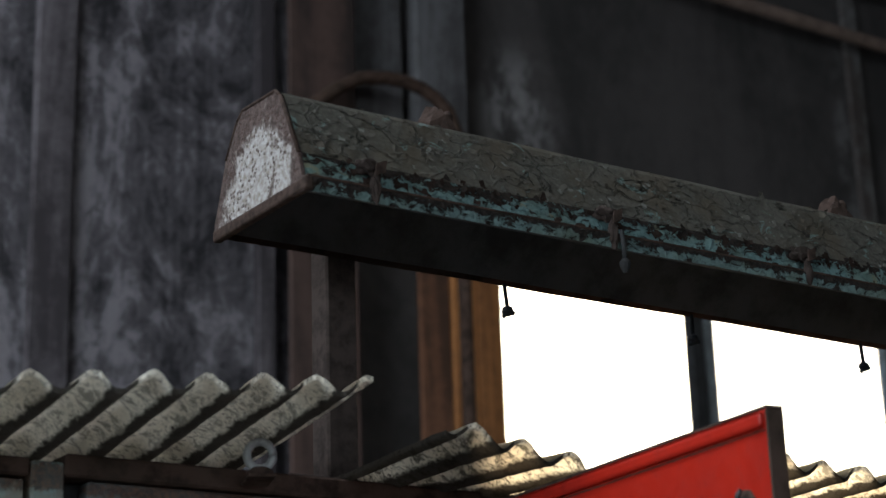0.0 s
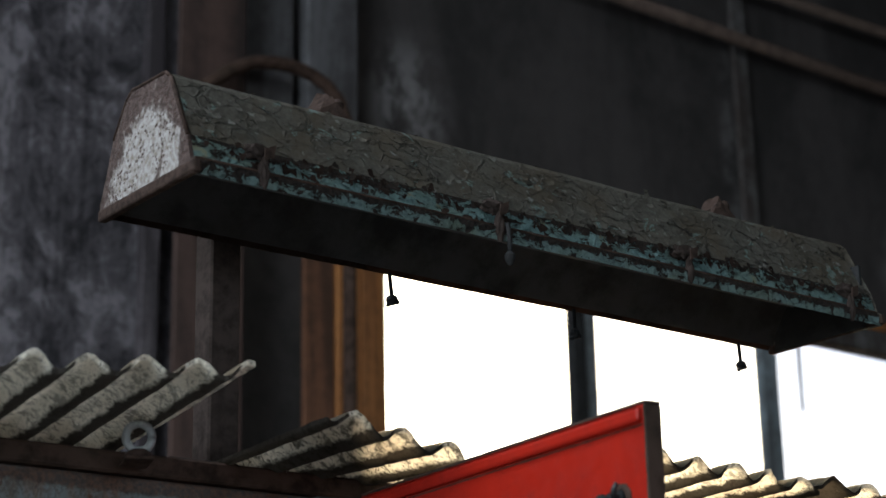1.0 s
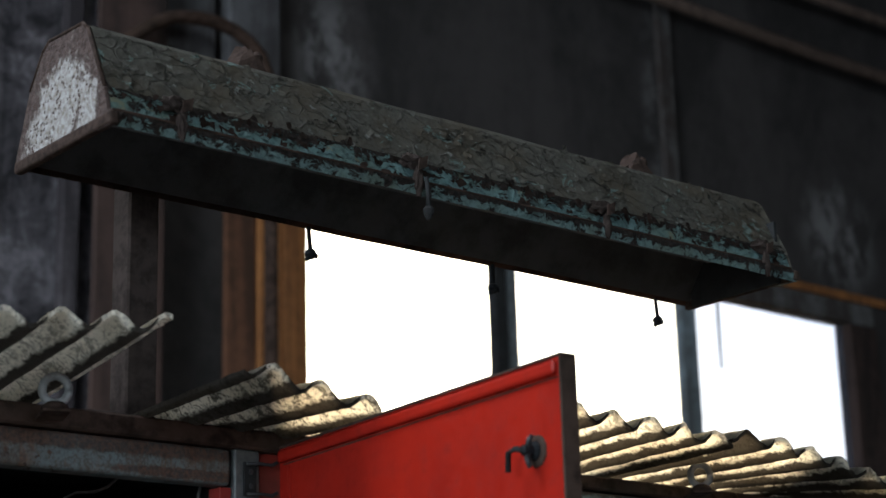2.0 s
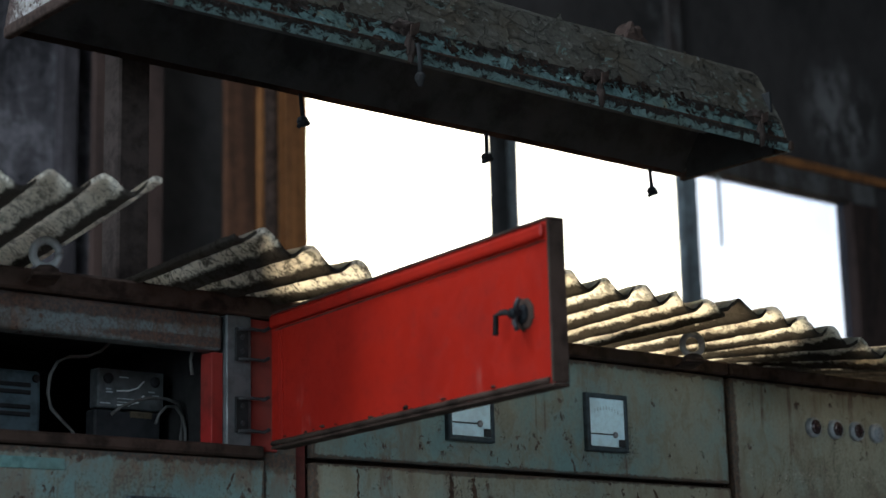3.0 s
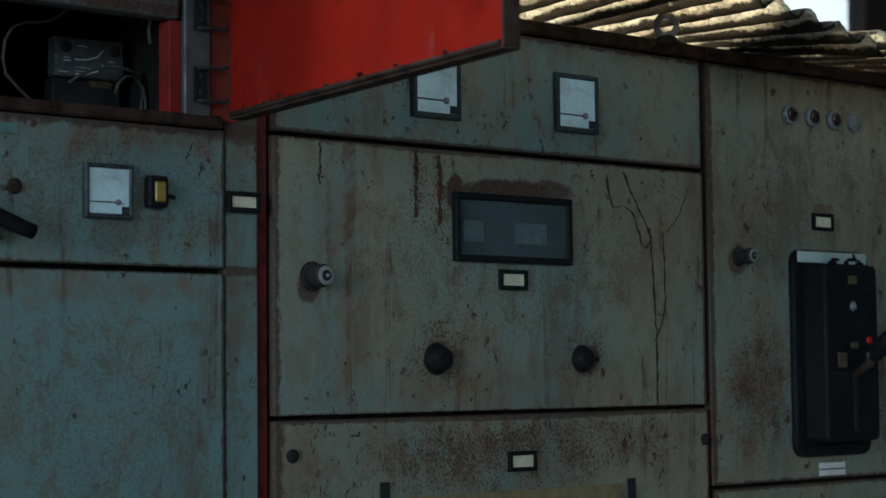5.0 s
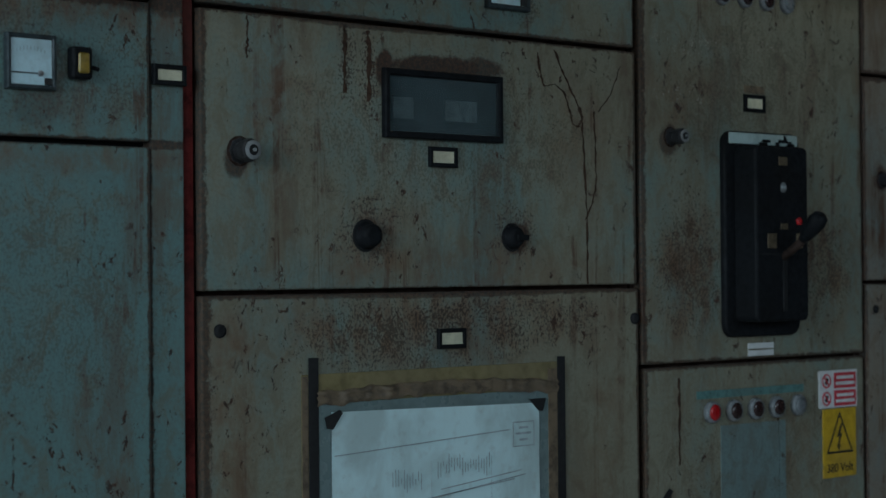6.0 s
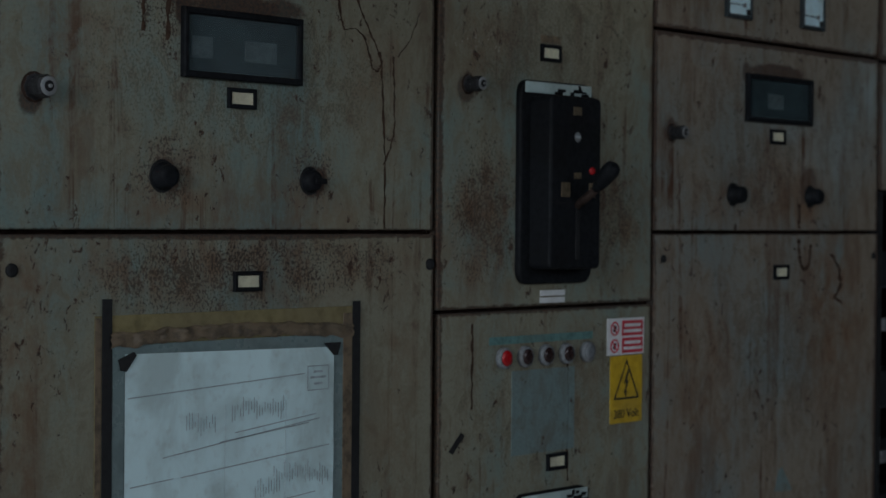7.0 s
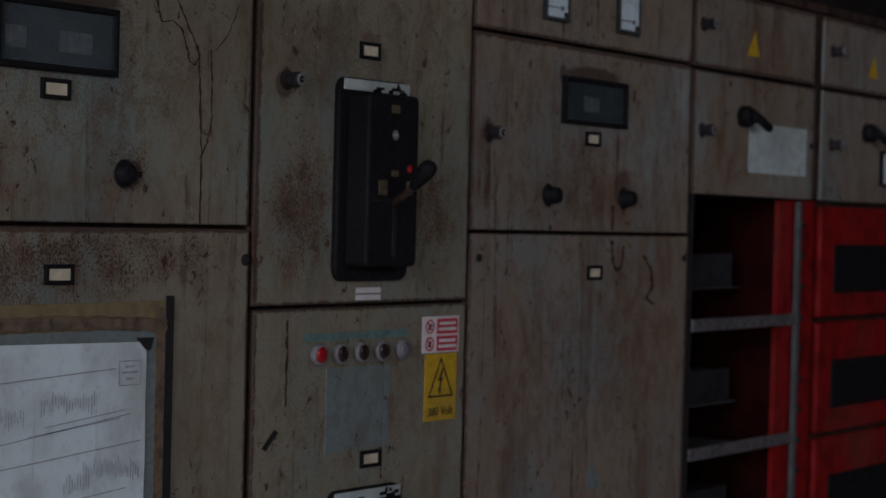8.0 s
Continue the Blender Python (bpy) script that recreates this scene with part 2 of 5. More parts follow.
M_panel_d = painted_steel("paint_far", (0.165, 0.205, 0.200), (0.215, 0.182, 0.140), 0.84, [(1.97, 1.940, 0.18, 0.028, 0.9), (1.85, 1.93, 0.03, 0.04, 0.8), (1.58, 1.80, 0.04, 0.04, 0.7), (2.1, 1.70, 0.06, 0.07, 0.6)],
                          [(1.9, 1.70, 0.35, 0.09, 0.5), (2.0, 1.85, 0.5, 0.15, 0.5), (2.0, 1.35, 0.4, 0.25, 0.4)], streaks=1.0, tints=((2.2, 1.40, 0.24, 0.30, 0.8), (1.9, 1.68, 0.35, 0.10, 0.6), (2.1, 1.67, 0.10, 0.10, 0.8), (1.7, 1.3, 0.2, 0.3, 0.5), (2.8, 2.05, 0.3, 0.15, 0.6), (2.6, 1.8, 0.2, 0.12, 0.5)), seams=((2, 1.999, 0.018), (2, 1.60, 0.010), (0, 2.405, 0.02), (0, 1.523, 0.012), (2, 2.19, 0.03), (2, 1.994, 0.016), (0, 3.075, 0.03), (0, 2.415, 0.014)), pale=((2.36, 1.93, 0.06, 0.14, 0.7), (2.98, 2.10, 0.10, 0.10, 0.6), (2.46, 1.83, 0.06, 0.12, 0.6), (2.0, 1.82, 0.12, 0.04, 0.6), (2.2, 1.80, 0.25, 0.16, 0.45), (2.9, 1.74, 0.2, 0.05, 0.4)))
M_rail = plain("rusty_rail", (0.050, 0.031, 0.024), 0.85, 0.0, 0.65, 28, 0.12)
M_rust = plain("rust", (0.042, 0.027, 0.022), 0.9, 0.0, 0.6, 70, 0.12)
M_post = plain("rusty_post", (0.034, 0.025, 0.022), 0.9, 0.0, 0.5, 40, 0.1)
M_run = plain("rust_run", (0.070, 0.041, 0.028), 0.9, 0.0, 0.6, 90, 0.15)
M_lintel = painted_steel("paint_lintel", (0.085, 0.112, 0.118), (0.075, 0.066, 0.056), 0.50, [(-0.4, 2.18, 0.5, 0.02, 0.9), (-0.2, 2.15, 0.25, 0.012, 0.9)], [(-0.35, 2.16, 0.5, 0.05, 0.8)], streaks=1.0)
M_grey = plain("grey_primer", (0.080, 0.087, 0.092), 0.55, 0.1, 0.4, 40)
M_black = plain("black_plastic", (0.010, 0.011, 0.013), 0.6, 0.0, 0.35, 80, 0.1)
M_meter = plain("dark_meter_frame", (0.040, 0.052, 0.058), 0.5, 0.0, 0.4, 80, 0.2)
# darker copy of the red: the shelf recess's shade is put into it
M_redshade = plain("shaded_red", (0.040, 0.004, 0.004), 0.85, 0.0, 0.6, 9, 0.1)
# near-black for dark parts, and for shade painted into recesses and interiors
M_nearblack = plain("dark_interior", (0.022, 0.022, 0.023), 0.95, 0.0, 0.4, 20, 0.1)
M_reflector = plain("dark_grey_reflector", (0.085, 0.085, 0.090), 0.8, 0.0, 0.45, 14, 0.15)
M_lock = plain("lock_steel", (0.032, 0.032, 0.035), 0.5, 0.2, 0.5, 70, 0.3)
M_behind = plain("grey_behind_glass", (0.105, 0.130, 0.136), 0.9, 0.0, 0.4, 16, 0.1)
M_inset = plain("brown_inset", (0.105, 0.080, 0.050), 0.6, 0.0, 0.5, 120, 0.2)


def red_material():
    """Red gloss paint with rubbed dust, scratches and a few chips."""
    t = Tree("red_paint")
    a = t.noise(4, 5, 0.6, (1, 1, 0.6))
    b = t.noise(45, 6, 0.72)
    c = t.mix(t.span(a, 0.35, 0.65), (0.300, 0.012, 0.005), (0.215, 0.009, 0.005))
    c = t.mix(t.span(b, 0.50, 0.75, 0, 0.35), c, (0.11, 0.010, 0.007))
    dust = t.math("MULTIPLY", t.span(t.noise(14, 6, 0.7, (1, 1, 0.35), (4, 0, 0)), 0.58, 0.74), t.span(t.axis(2), 2.10, 2.02))
    c = t.mix(t.math("MULTIPLY", dust, 0.5), c, (0.22, 0.12, 0.10))
    chip = t.span(t.noise(40, 5, 0.7, (1, 1, 0.6), (2, 0, 5)), 0.70, 0.73)
    c = t.mix(t.math("MULTIPLY", chip, 0.8), c, (0.06, 0.012, 0.010))
    t.bump(t.math("SUBTRACT", b, chip), 0.2, 0.001)
    return t.finish(c, t.span(b, 0.3, 0.7, 0.36, 0.55), 0, 0.2)


M_red = red_material()
M_red_in = plain("red_interior", (0.23, 0.006, 0.006), 0.6, 0.0, 0.55, 12, 0.15)
M_steel = plain("bare_steel", (0.26, 0.26, 0.27), 0.45, 0.7, 0.5, 45)
M_zinc = plain("dull_zinc", (0.24, 0.245, 0.25), 0.55, 0.2, 0.45, 50)
M_cardgrey = plain("shaded_card", (0.34, 0.35, 0.34), 0.8, 0.0, 0.4, 60)
M_bezel = plain("pale_bezel", (0.19, 0.20, 0.21), 0.45, 0.0, 0.4, 120)
M_plate = plain("pale_plate", (0.43, 0.53, 0.52), 0.6, 0.0, 0.25, 30)
M_dial = plain("white_dial", (0.56, 0.74, 0.80), 0.5, 0.0, 0.14, 120)
M_cream = plain("cream_card", (0.62, 0.58, 0.42), 0.7, 0.0, 0.2, 120)
M_yellow = plain("yellow_enamel", (0.52, 0.33, 0.015), 0.45, 0.0, 0.25, 60)
M_amber = plain("dirty_yellow_lens", (0.27, 0.18, 0.012), 0.4, 0.0, 0.4, 90)
M_gapred = plain("dull_red_edge", (0.115, 0.014, 0.012), 0.7, 0.0, 0.7, 30, 0.15)
M_white = plain("white_vinyl", (0.62, 0.62, 0.62), 0.5, 0.0, 0.15, 80)
M_signred = plain("sign_red", (0.50, 0.03, 0.05), 0.5, 0.0, 0.2, 80)
M_ink = plain("black_ink", (0.012, 0.012, 0.012), 0.6, 0.0, 0.2, 80)
M_scale = plain("pale_scale", (0.40, 0.53, 0.57), 0.6, 0.0, 0.2, 120)
M_faint = plain("faint_ink", (0.36, 0.40, 0.42), 0.7, 0.0, 0.3, 120)
M_redlens = plain("red_lens", (0.36, 0.008, 0.012), 0.3, 0.0, 0.3, 80)
M_darklens = plain("dark_lens", (0.030, 0.016, 0.016), 0.2, 0.0, 0.4, 80)
M_greylens = plain("grey_lens", (0.15, 0.16, 0.17), 0.3, 0.0, 0.3, 80)
M_bluegrey = plain("blue_grey_plastic", (0.060, 0.088, 0.104), 0.6, 0.0, 0.45, 40, 0.2)
M_teal = plain("teal_label", (0.10, 0.20, 0.19), 0.6, 0.0, 0.4, 70)
M_patch = painted_steel("paint_patch", (0.150, 0.205, 0.200), (0.175, 0.180, 0.155), 0.45, streaks=0.5)
M_relay = plain("relay_front", (0.090, 0.098, 0.104), 0.6, 0.0, 0.4, 60, 0.2)
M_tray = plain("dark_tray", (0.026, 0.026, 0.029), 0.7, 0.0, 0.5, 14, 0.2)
M_tape = plain("black_tape", (0.010, 0.010, 0.011), 0.5, 0.0, 0.3, 60)
M_card = plain("brown_card", (0.21, 0.17, 0.075), 0.8, 0.0, 0.35, 25)
M_fold = plain("brown_tape", (0.17, 0.125, 0.082), 0.4, 0.0, 0.6, 45)
M_pocket = plain("cloudy_plastic", (0.17, 0.22, 0.22), 0.3, 0.0, 0.3, 20)
M_cable = plain("cable_grey", (0.075, 0.073, 0.070), 0.6, 0.0, 0.4, 60)


def paper_material():
    t = Tree("stained_paper")
    a = t.noise(9, 4, 0.6, (1, 1, 0.7), warp=0.4)
    b = t.noise(60, 4)
    c = t.mix(t.span(a, 0.42, 0.68), (0.61, 0.77, 0.79), (0.44, 0.54, 0.54))
    c = t.mix(t.span(b, 0.5, 0.8, 0, 0.3), c, (0.3, 0.3, 0.28))
    t.bump(a, 0.4, 0.004)
    return t.finish(c, 0.5, 0, 0.5)


M_paper = paper_material()


def sheet_material(name, grime, through_light, flutes=0.0, wide=0.24, dark_x=0.0):
    """Weathered roofing, the shade of one flank of each flute painted dark (u of the map counts flutes)."""
    t = Tree(name)
    a = t.noise(48, 9, 0.80, (0.8, 1.0, 1), warp=0.7)
    b = t.noise(9, 4, 0.6)
    f = t.noise(210, 5, 0.75)
    dirt = t.math("MAXIMUM", t.span(a, 0.515, 0.565), t.math("MULTIPLY", t.span(f, 0.51, 0.58), t.span(a, 0.44, 0.50)))
    c = t.mix(t.span(b, 0.3, 0.7), (0.86, 0.82, 0.74), (0.68, 0.62, 0.53))
    c = t.mix(t.span(f, 0.45, 0.7, 0, 0.35), c, (0.34, 0.30, 0.25))
    c = t.mix(t.math("MULTIPLY", dirt, grime), c, (0.030, 0.025, 0.020))
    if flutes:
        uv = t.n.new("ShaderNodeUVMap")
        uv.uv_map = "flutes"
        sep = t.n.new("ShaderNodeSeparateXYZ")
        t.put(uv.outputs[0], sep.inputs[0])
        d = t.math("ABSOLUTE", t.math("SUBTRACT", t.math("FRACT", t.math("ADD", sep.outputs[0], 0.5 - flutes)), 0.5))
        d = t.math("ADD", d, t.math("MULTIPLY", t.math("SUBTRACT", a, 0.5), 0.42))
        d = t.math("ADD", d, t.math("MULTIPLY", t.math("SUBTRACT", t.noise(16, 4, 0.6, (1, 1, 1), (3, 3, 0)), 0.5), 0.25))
        # flank bands: shade put into the colour where a flank turns away
        flank_shade = t.span(d, wide + 0.035, wide - 0.035)
        # the hollow between two sheets is painted dark too, round one x
        if dark_x:
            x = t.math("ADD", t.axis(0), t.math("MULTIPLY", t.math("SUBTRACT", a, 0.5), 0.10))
            flank_shade = t.math("MAXIMUM", flank_shade, t.span(t.math("ABSOLUTE", t.math("SUBTRACT", x, dark_x)), 0.048, 0.030))
        c = t.mix(t.math("MULTIPLY", flank_shade, 0.97), c, t.mix(f, (0.010, 0.008, 0.007), (0.030, 0.023, 0.018)))
    t.bump(t.math("ADD", a, f), 0.9, 0.005)
    t.finish(c, 0.85, 0, 0.2)
    tr = t.n.new("ShaderNodeBsdfTranslucent")
    t.put(c, tr.inputs["Color"])
    mx = t.n.new("ShaderNodeMixShader")
    mx.inputs[0].default_value = through_light
    t.put(t.bsdf.outputs[0], mx.inputs[1])
    t.put(tr.outputs[0], mx.inputs[2])
    t.put(mx.outputs[0], t.n["Material Output"].inputs["Surface"])
    return t.mat


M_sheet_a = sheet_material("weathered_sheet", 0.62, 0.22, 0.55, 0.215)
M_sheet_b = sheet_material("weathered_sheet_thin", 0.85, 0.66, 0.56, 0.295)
M_sheet_c = sheet_material("weathered_sheet_banded", 0.62, 0.82, 0.56, 0.285, 0.638)
# upper face, out of view: cleaner and more translucent to brighten the underside
M_sheettop = sheet_material("light_passing_sheet", 0.25, 0.92)


def lamp_paint(name, paint, bare, cover, scale=30, under=None, grade=None, crack=0.05):
    """Peeling paint over rust; grade = (z where it is bare, z where it is whole)."""
    t = Tree(name)
    a = t.noise(scale, 7, 0.74, (0.7, 1, 1), warp=0.8)
    e = t.cracks(34, (0.6, 1, 1), 0.045, 26)
    b = t.noise(150, 5, 0.72)
    w = t.noise(9, 4, 0.6)
    k = a
    if grade:
        k = t.math("ADD", a, t.math("MULTIPLY", t.math("SUBTRACT", t.span(t.axis(2), grade[1], grade[0]), 0.5), 0.20))
    m = t.span(k, cover - 0.02, cover + 0.02)
    c = t.mix(t.span(b, 0.35, 0.7), paint, tuple(0.6 * q for q in paint))
    c = t.mix(t.span(w, 0.42, 0.66, 0, 0.6), c, tuple(q * f for q, f in zip(paint, (0.75, 0.62, 0.48))))
    if under:
        c = t.mix(t.math("MULTIPLY", t.span(t.noise(20, 6, 0.75, (0.7, 1, 1), (5, 1, 0), 0.8), 0.60, 0.63), 0.8), c, under)
    edge = t.math("MULTIPLY", t.span(e, crack, 0.0), t.span(t.noise(13, 4, 0.6, (1, 1, 1), (0, 7, 0)), 0.40, 0.52))
    c = t.mix(t.math("MULTIPLY", edge, 0.5), c, tuple(0.16 * q for q in paint))
    c = t.mix(m, c, t.mix(t.span(b, 0.4, 0.6), bare, tuple(0.35 * q for q in bare)))
    lift = t.span(e, 0.0, 0.10, 1.0, 0.0)
    h = t.math("SUBTRACT", t.math("ADD", t.math("MULTIPLY", b, 0.25), t.math("MULTIPLY", lift, 0.5)), t.math("ADD", m, t.math("MULTIPLY", edge, 1.2)))
    t.bump(h, 0.9, 0.003)
    return t.finish(c, 0.8, 0, 0.3)


M_lamptop = lamp_paint("peeling_grey", (0.128, 0.118, 0.100), (0.045, 0.036, 0.030), 0.61, 30, (0.17, 0.235, 0.225))
M_lamplip = lamp_paint("teal_lip", (0.20, 0.29, 0.29), (0.040, 0.030, 0.026), 0.455, 60, None, (2.553, 2.537), 0.01)
M_lampside = lamp_paint("peeling_teal", (0.20, 0.315, 0.32), (0.042, 0.030, 0.025), 0.475, 62, (0.24, 0.23, 0.15), (2.594, 2.560), 0.03)


def end_plate_material():
    t = Tree("pitted_white")
    a = t.noise(14, 6, 0.7, warp=0.5)
    f = t.noise(110, 5, 0.7)
    q = t.n.new("ShaderNodeVectorMath")
    q.operation = "LENGTH"
    t.put(t.coords((0, 1 / 0.13, 1 / 0.10), (0, 0.085 / 0.13, -2.585 / 0.10)), q.inputs[0])
    rim = t.math("ADD", t.span(q.outputs["Value"], 0.45, 1.05), t.math("MULTIPLY", t.math("SUBTRACT", a, 0.5), 4.2))
    c = t.mix(t.span(f, 0.35, 0.7), (0.30, 0.288, 0.285), (0.150, 0.125, 0.105))
    c = t.mix(t.span(rim, 0.10, 0.62), c, t.mix(t.span(f, 0.4, 0.62), (0.070, 0.048, 0.043), (0.030, 0.019, 0.016)))
    pits = t.math("MULTIPLY", t.span(t.cells(150), 0.42, 0.26), t.span(a, 0.38, 0.52))
    c = t.mix(pits, c, (0.05, 0.03, 0.025))
    t.bump(t.math("SUBTRACT", f, pits), 0.7, 0.002)
    return t.finish(c, 0.85, 0, 0.25)


M_lampend = end_plate_material()
M_flake = plain("paint_flake", (0.205, 0.20, 0.185), 0.8, 0.0, 0.5, 150)


def wall_material(name, light, dark, lo, hi, scale, stretch=(1, 1, 0.35), blooms=()):
    t = Tree(name)
    a = t.noise(scale, 6, 0.68, stretch, warp=0.7)
    b = t.noise(scale * 6, 5, 0.7)
    k = t.math("ADD", t.math("MULTIPLY", a, 0.75), t.math("MULTIPLY", b, 0.25))
    c = t.mix(t.span(k, lo, hi), dark, light)
    for x, z, rx, rz, amount in blooms:
        e = t.math("MULTIPLY", t.blot(x, z, rx, rz), t.span(t.noise(6, 6, 0.7, (1, 1, 0.6), (x, 0, z)), 0.42, 0.60))
        c = t.mix(t.math("MULTIPLY", e, amount), c, (0.17, 0.165, 0.17))
    t.bump(b, 0.4, 0.01)
    return t.finish(c, 0.9, 0, 0.2)




def concrete_material():
    """Sooty rendered concrete: pale bloom, black runs and blotches."""
    t = Tree("stained_concrete")
    a = t.noise(2.6, 8, 0.72, (1, 1, 0.55), (0, 0, 2), 1.0)
    s = t.noise(3.4, 6, 0.66, (1.3, 1, 0.07), (4, 0, 0), 0.3)
    b = t.noise(13, 7, 0.75, (1, 1, 0.8), (0, 0, 0), 0.8)
    k = t.math("ADD", t.math("MULTIPLY", a, 0.42), t.math("ADD", t.math("MULTIPLY", s, 0.36), t.math("MULTIPLY", b, 0.22)))
    c = t.mix(t.span(k, 0.455, 0.515), (0.013, 0.012, 0.014), (0.048, 0.044, 0.050))
    c = t.mix(t.span(k, 0.505, 0.575), c, (0.125, 0.117, 0.130))
    t.bump(b, 0.4, 0.01)
    return t.finish(c, 0.9, 0, 0.2)


M_concrete = concrete_material()
M_darkwall = wall_material("sooty_wall", (0.046, 0.041, 0.041), (0.022, 0.020, 0.020), 0.40, 0.62, 1.1, blooms=((6.55, 4.62, 0.42, 0.42, 0.9), (3.05, 4.80, 0.30, 0.45, 0.8), (5.1, 5.0, 0.10, 0.9, 0.35)))
M_greycol = wall_material("grey_column", (0.085, 0.084, 0.090), (0.036, 0.034, 0.036), 0.40, 0.62, 2.0, (1.6, 1, 0.15))
M_dullpil = wall_material("dull_pilaster", (0.085, 0.076, 0.084), (0.026, 0.022, 0.025), 0.42, 0.60, 2.2, (1.6, 1, 0.2))
M_pipe = plain("brown_pipe", (0.085, 0.060, 0.050), 0.8, 0.0, 0.4, 12, 0.15)
M_browncol = wall_material("brown_beam", (0.056, 0.035, 0.030), (0.020, 0.014, 0.013), 0.40, 0.62, 2.0, (1.5, 1, 0.2))
M_timber = wall_material("orange_timber", (0.27, 0.115, 0.038), (0.115, 0.048, 0.020), 0.36, 0.62, 3.0, (2.5, 1, 0.14))
M_browntimber = wall_material("brown_timber", (0.135, 0.062, 0.036), (0.050, 0.027, 0.018), 0.38, 0.62, 3.0, (2.5, 1, 0.16))
M_frame = wall_material("window_frame_paint", (0.10, 0.098, 0.10), (0.035, 0.028, 0.026), 0.40, 0.62, 3.0, (1, 1, 0.3))
M_frameblue = wall_material("blue_grey_frame", (0.20, 0.24, 0.27), (0.08, 0.085, 0.09), 0.40, 0.62, 3.0, (1, 1, 0.3))
M_floor = wall_material("concrete_floor", (0.36, 0.345, 0.32), (0.21, 0.20, 0.185), 0.40, 0.62, 1.5, (1, 1, 1))
M_roof = wall_material("roof_boards", (0.055, 0.050, 0.046), (0.022, 0.020, 0.0135), 0.40, 0.62, 1.2, (0.3, 1, 1))


def glass_material(name, tint, haze):
    t = Tree(name)
    t.finish(tint, 0.05, 0, 0.5)
    g = t.n.new("ShaderNodeBsdfTransparent")
    g.inputs[0].default_value = (*tint, 1)
    mx = t.n.new("ShaderNodeMixShader")
    t.put(t.span(t.noise(1.3, 5, 0.6, (1, 1, 0.5)), 0.42, 0.75, haze * 0.2, haze), mx.inputs[0])
    t.put(g.outputs[0], mx.inputs[1])
    t.put(t.bsdf.outputs[0], mx.inputs[2])
    t.put(mx.outputs[0], t.n["Material Output"].inputs["Surface"])
    return t.mat


M_glass = glass_material("window_glass", (0.93, 0.95, 0.97), 0.10)
M_hazeglass = glass_material("hazy_glass", (0.66, 0.70, 0.80), 0.30)
M_dimglass = glass_material("door_glass", (0.50, 0.57, 0.59), 0.10)


# ---------------------------------------------------------------- mesh helpers
def box(bm, x0, x1, y0, y1, z0, z1, bevel=0.0, seg=1):
    m = Matrix.Translation(((x0 + x1) / 2, (y0 + y1) / 2, (z0 + z1) / 2)) @ Matrix.Diagonal((abs(x1 - x0), abs(y1 - y0), abs(z1 - z0), 1))
    vs = bmesh.ops.create_cube(bm, size=1, matrix=m)["verts"]
    if bevel:
        es = list({e for v in vs for e in v.link_edges})
        bmesh.ops.bevel(bm, geom=es, offset=bevel, segments=seg, affect="EDGES", profile=0.5)
    return bm


def slab(*a, bevel=0.0, seg=1):
    return box(bmesh.new(), *a, bevel=bevel, seg=seg)


def lathe(bm, origin, way, profile, n=24, smooth=True):
    """Rings of (radius, distance along way)."""
    q = Vector(way).normalized().to_track_quat("Z", "Y").to_matrix()
    rings = []
    for r, h in profile:
        rings.append([bm.verts.new(Vector(origin) + q @ Vector((r * math.cos(2 * math.pi * k / n), r * math.sin(2 * math.pi * k / n), h))) for k in range(n)])
    for a, b in zip(rings, rings[1:]):
        for k in range(n):
            f = bm.faces.new((a[k], a[(k + 1) % n], b[(k + 1) % n], b[k]))
            f.smooth = smooth
    bm.faces.new(rings[0][::-1])
    bm.faces.new(rings[-1])
    return bm


def tube(bm, points, r, n=8, taper=1.0):
    """A round bar along points."""
    rings = []
    for i, p in enumerate(points):
        p = Vector(p)
        d = (Vector(points[min(i + 1, len(points) - 1)]) - Vector(points[max(i - 1, 0)])).normalized()
        q = d.to_track_quat("Z", "Y").to_matrix()
        rr = r * (1 + (taper - 1) * i / max(len(points) - 1, 1))
        rings.append([bm.verts.new(p + q @ Vector((rr * math.cos(2 * math.pi * k / n), rr * math.sin(2 * math.pi * k / n), 0))) for k in range(n)])
    for a, b in zip(rings, rings[1:]):
        k0 = min(range(n), key=lambda s: (b[s].co - a[0].co).length)
        for k in range(n):
            f = bm.faces.new((a[k], a[(k + 1) % n], b[(k + 1 + k0) % n], b[(k + k0) % n]))
            f.smooth = True
    bm.faces.new(rings[0][::-1])
    bm.faces.new(rings[-1])
    return bm


def prism(bm, outline, y0, y1):
    """An outline of (x, z) drawn out from y0 to y1."""
    a = [bm.verts.new((x, y0, z)) for x, z in outline]
    b = [bm.verts.new((x, y1, z)) for x, z in outline]
    bm.faces.new(a), bm.faces.new(b[::-1])
    for k in range(len(a)):
        j = (k + 1) % len(a)
        bm.faces.new((a[k], b[k], b[j], a[j]))
    bmesh.ops.recalc_face_normals(bm, faces=bm.faces[:])
    return bm


def ring_frame(bm, x0, x1, z0, z1, w, y0, y1, bevel=0.001):
    """One bevelled frame round an opening in the fronts."""
    c = bevel
    loops = []
    for d, y in ((0.0, y1), (0.0, y0 + c), (c, y0), (w - c, y0), (w, y0 + c), (w, y1)):
        loops.append([bm.verts.new((x, y, z)) for x, z in ((x0 + d, z0 + d), (x1 - d, z0 + d), (x1 - d, z1 - d), (x0 + d, z1 - d))])
    for a, b in zip(loops, loops[1:] + loops[:1]):
        for k in range(4):
            j = (k + 1) % 4
            bm.faces.new((a[k], a[j], b[j], b[k]))
    return bm


def thing(name, at, label, category, group="", kind=""):
    ob = new(name)
    ob.location = at
    ob.empty_display_size = 0.1
    return tagged(ob, label, category, group, kind)


def top_of(ob):
    while ob.parent:
        ob = ob.parent
    return ob


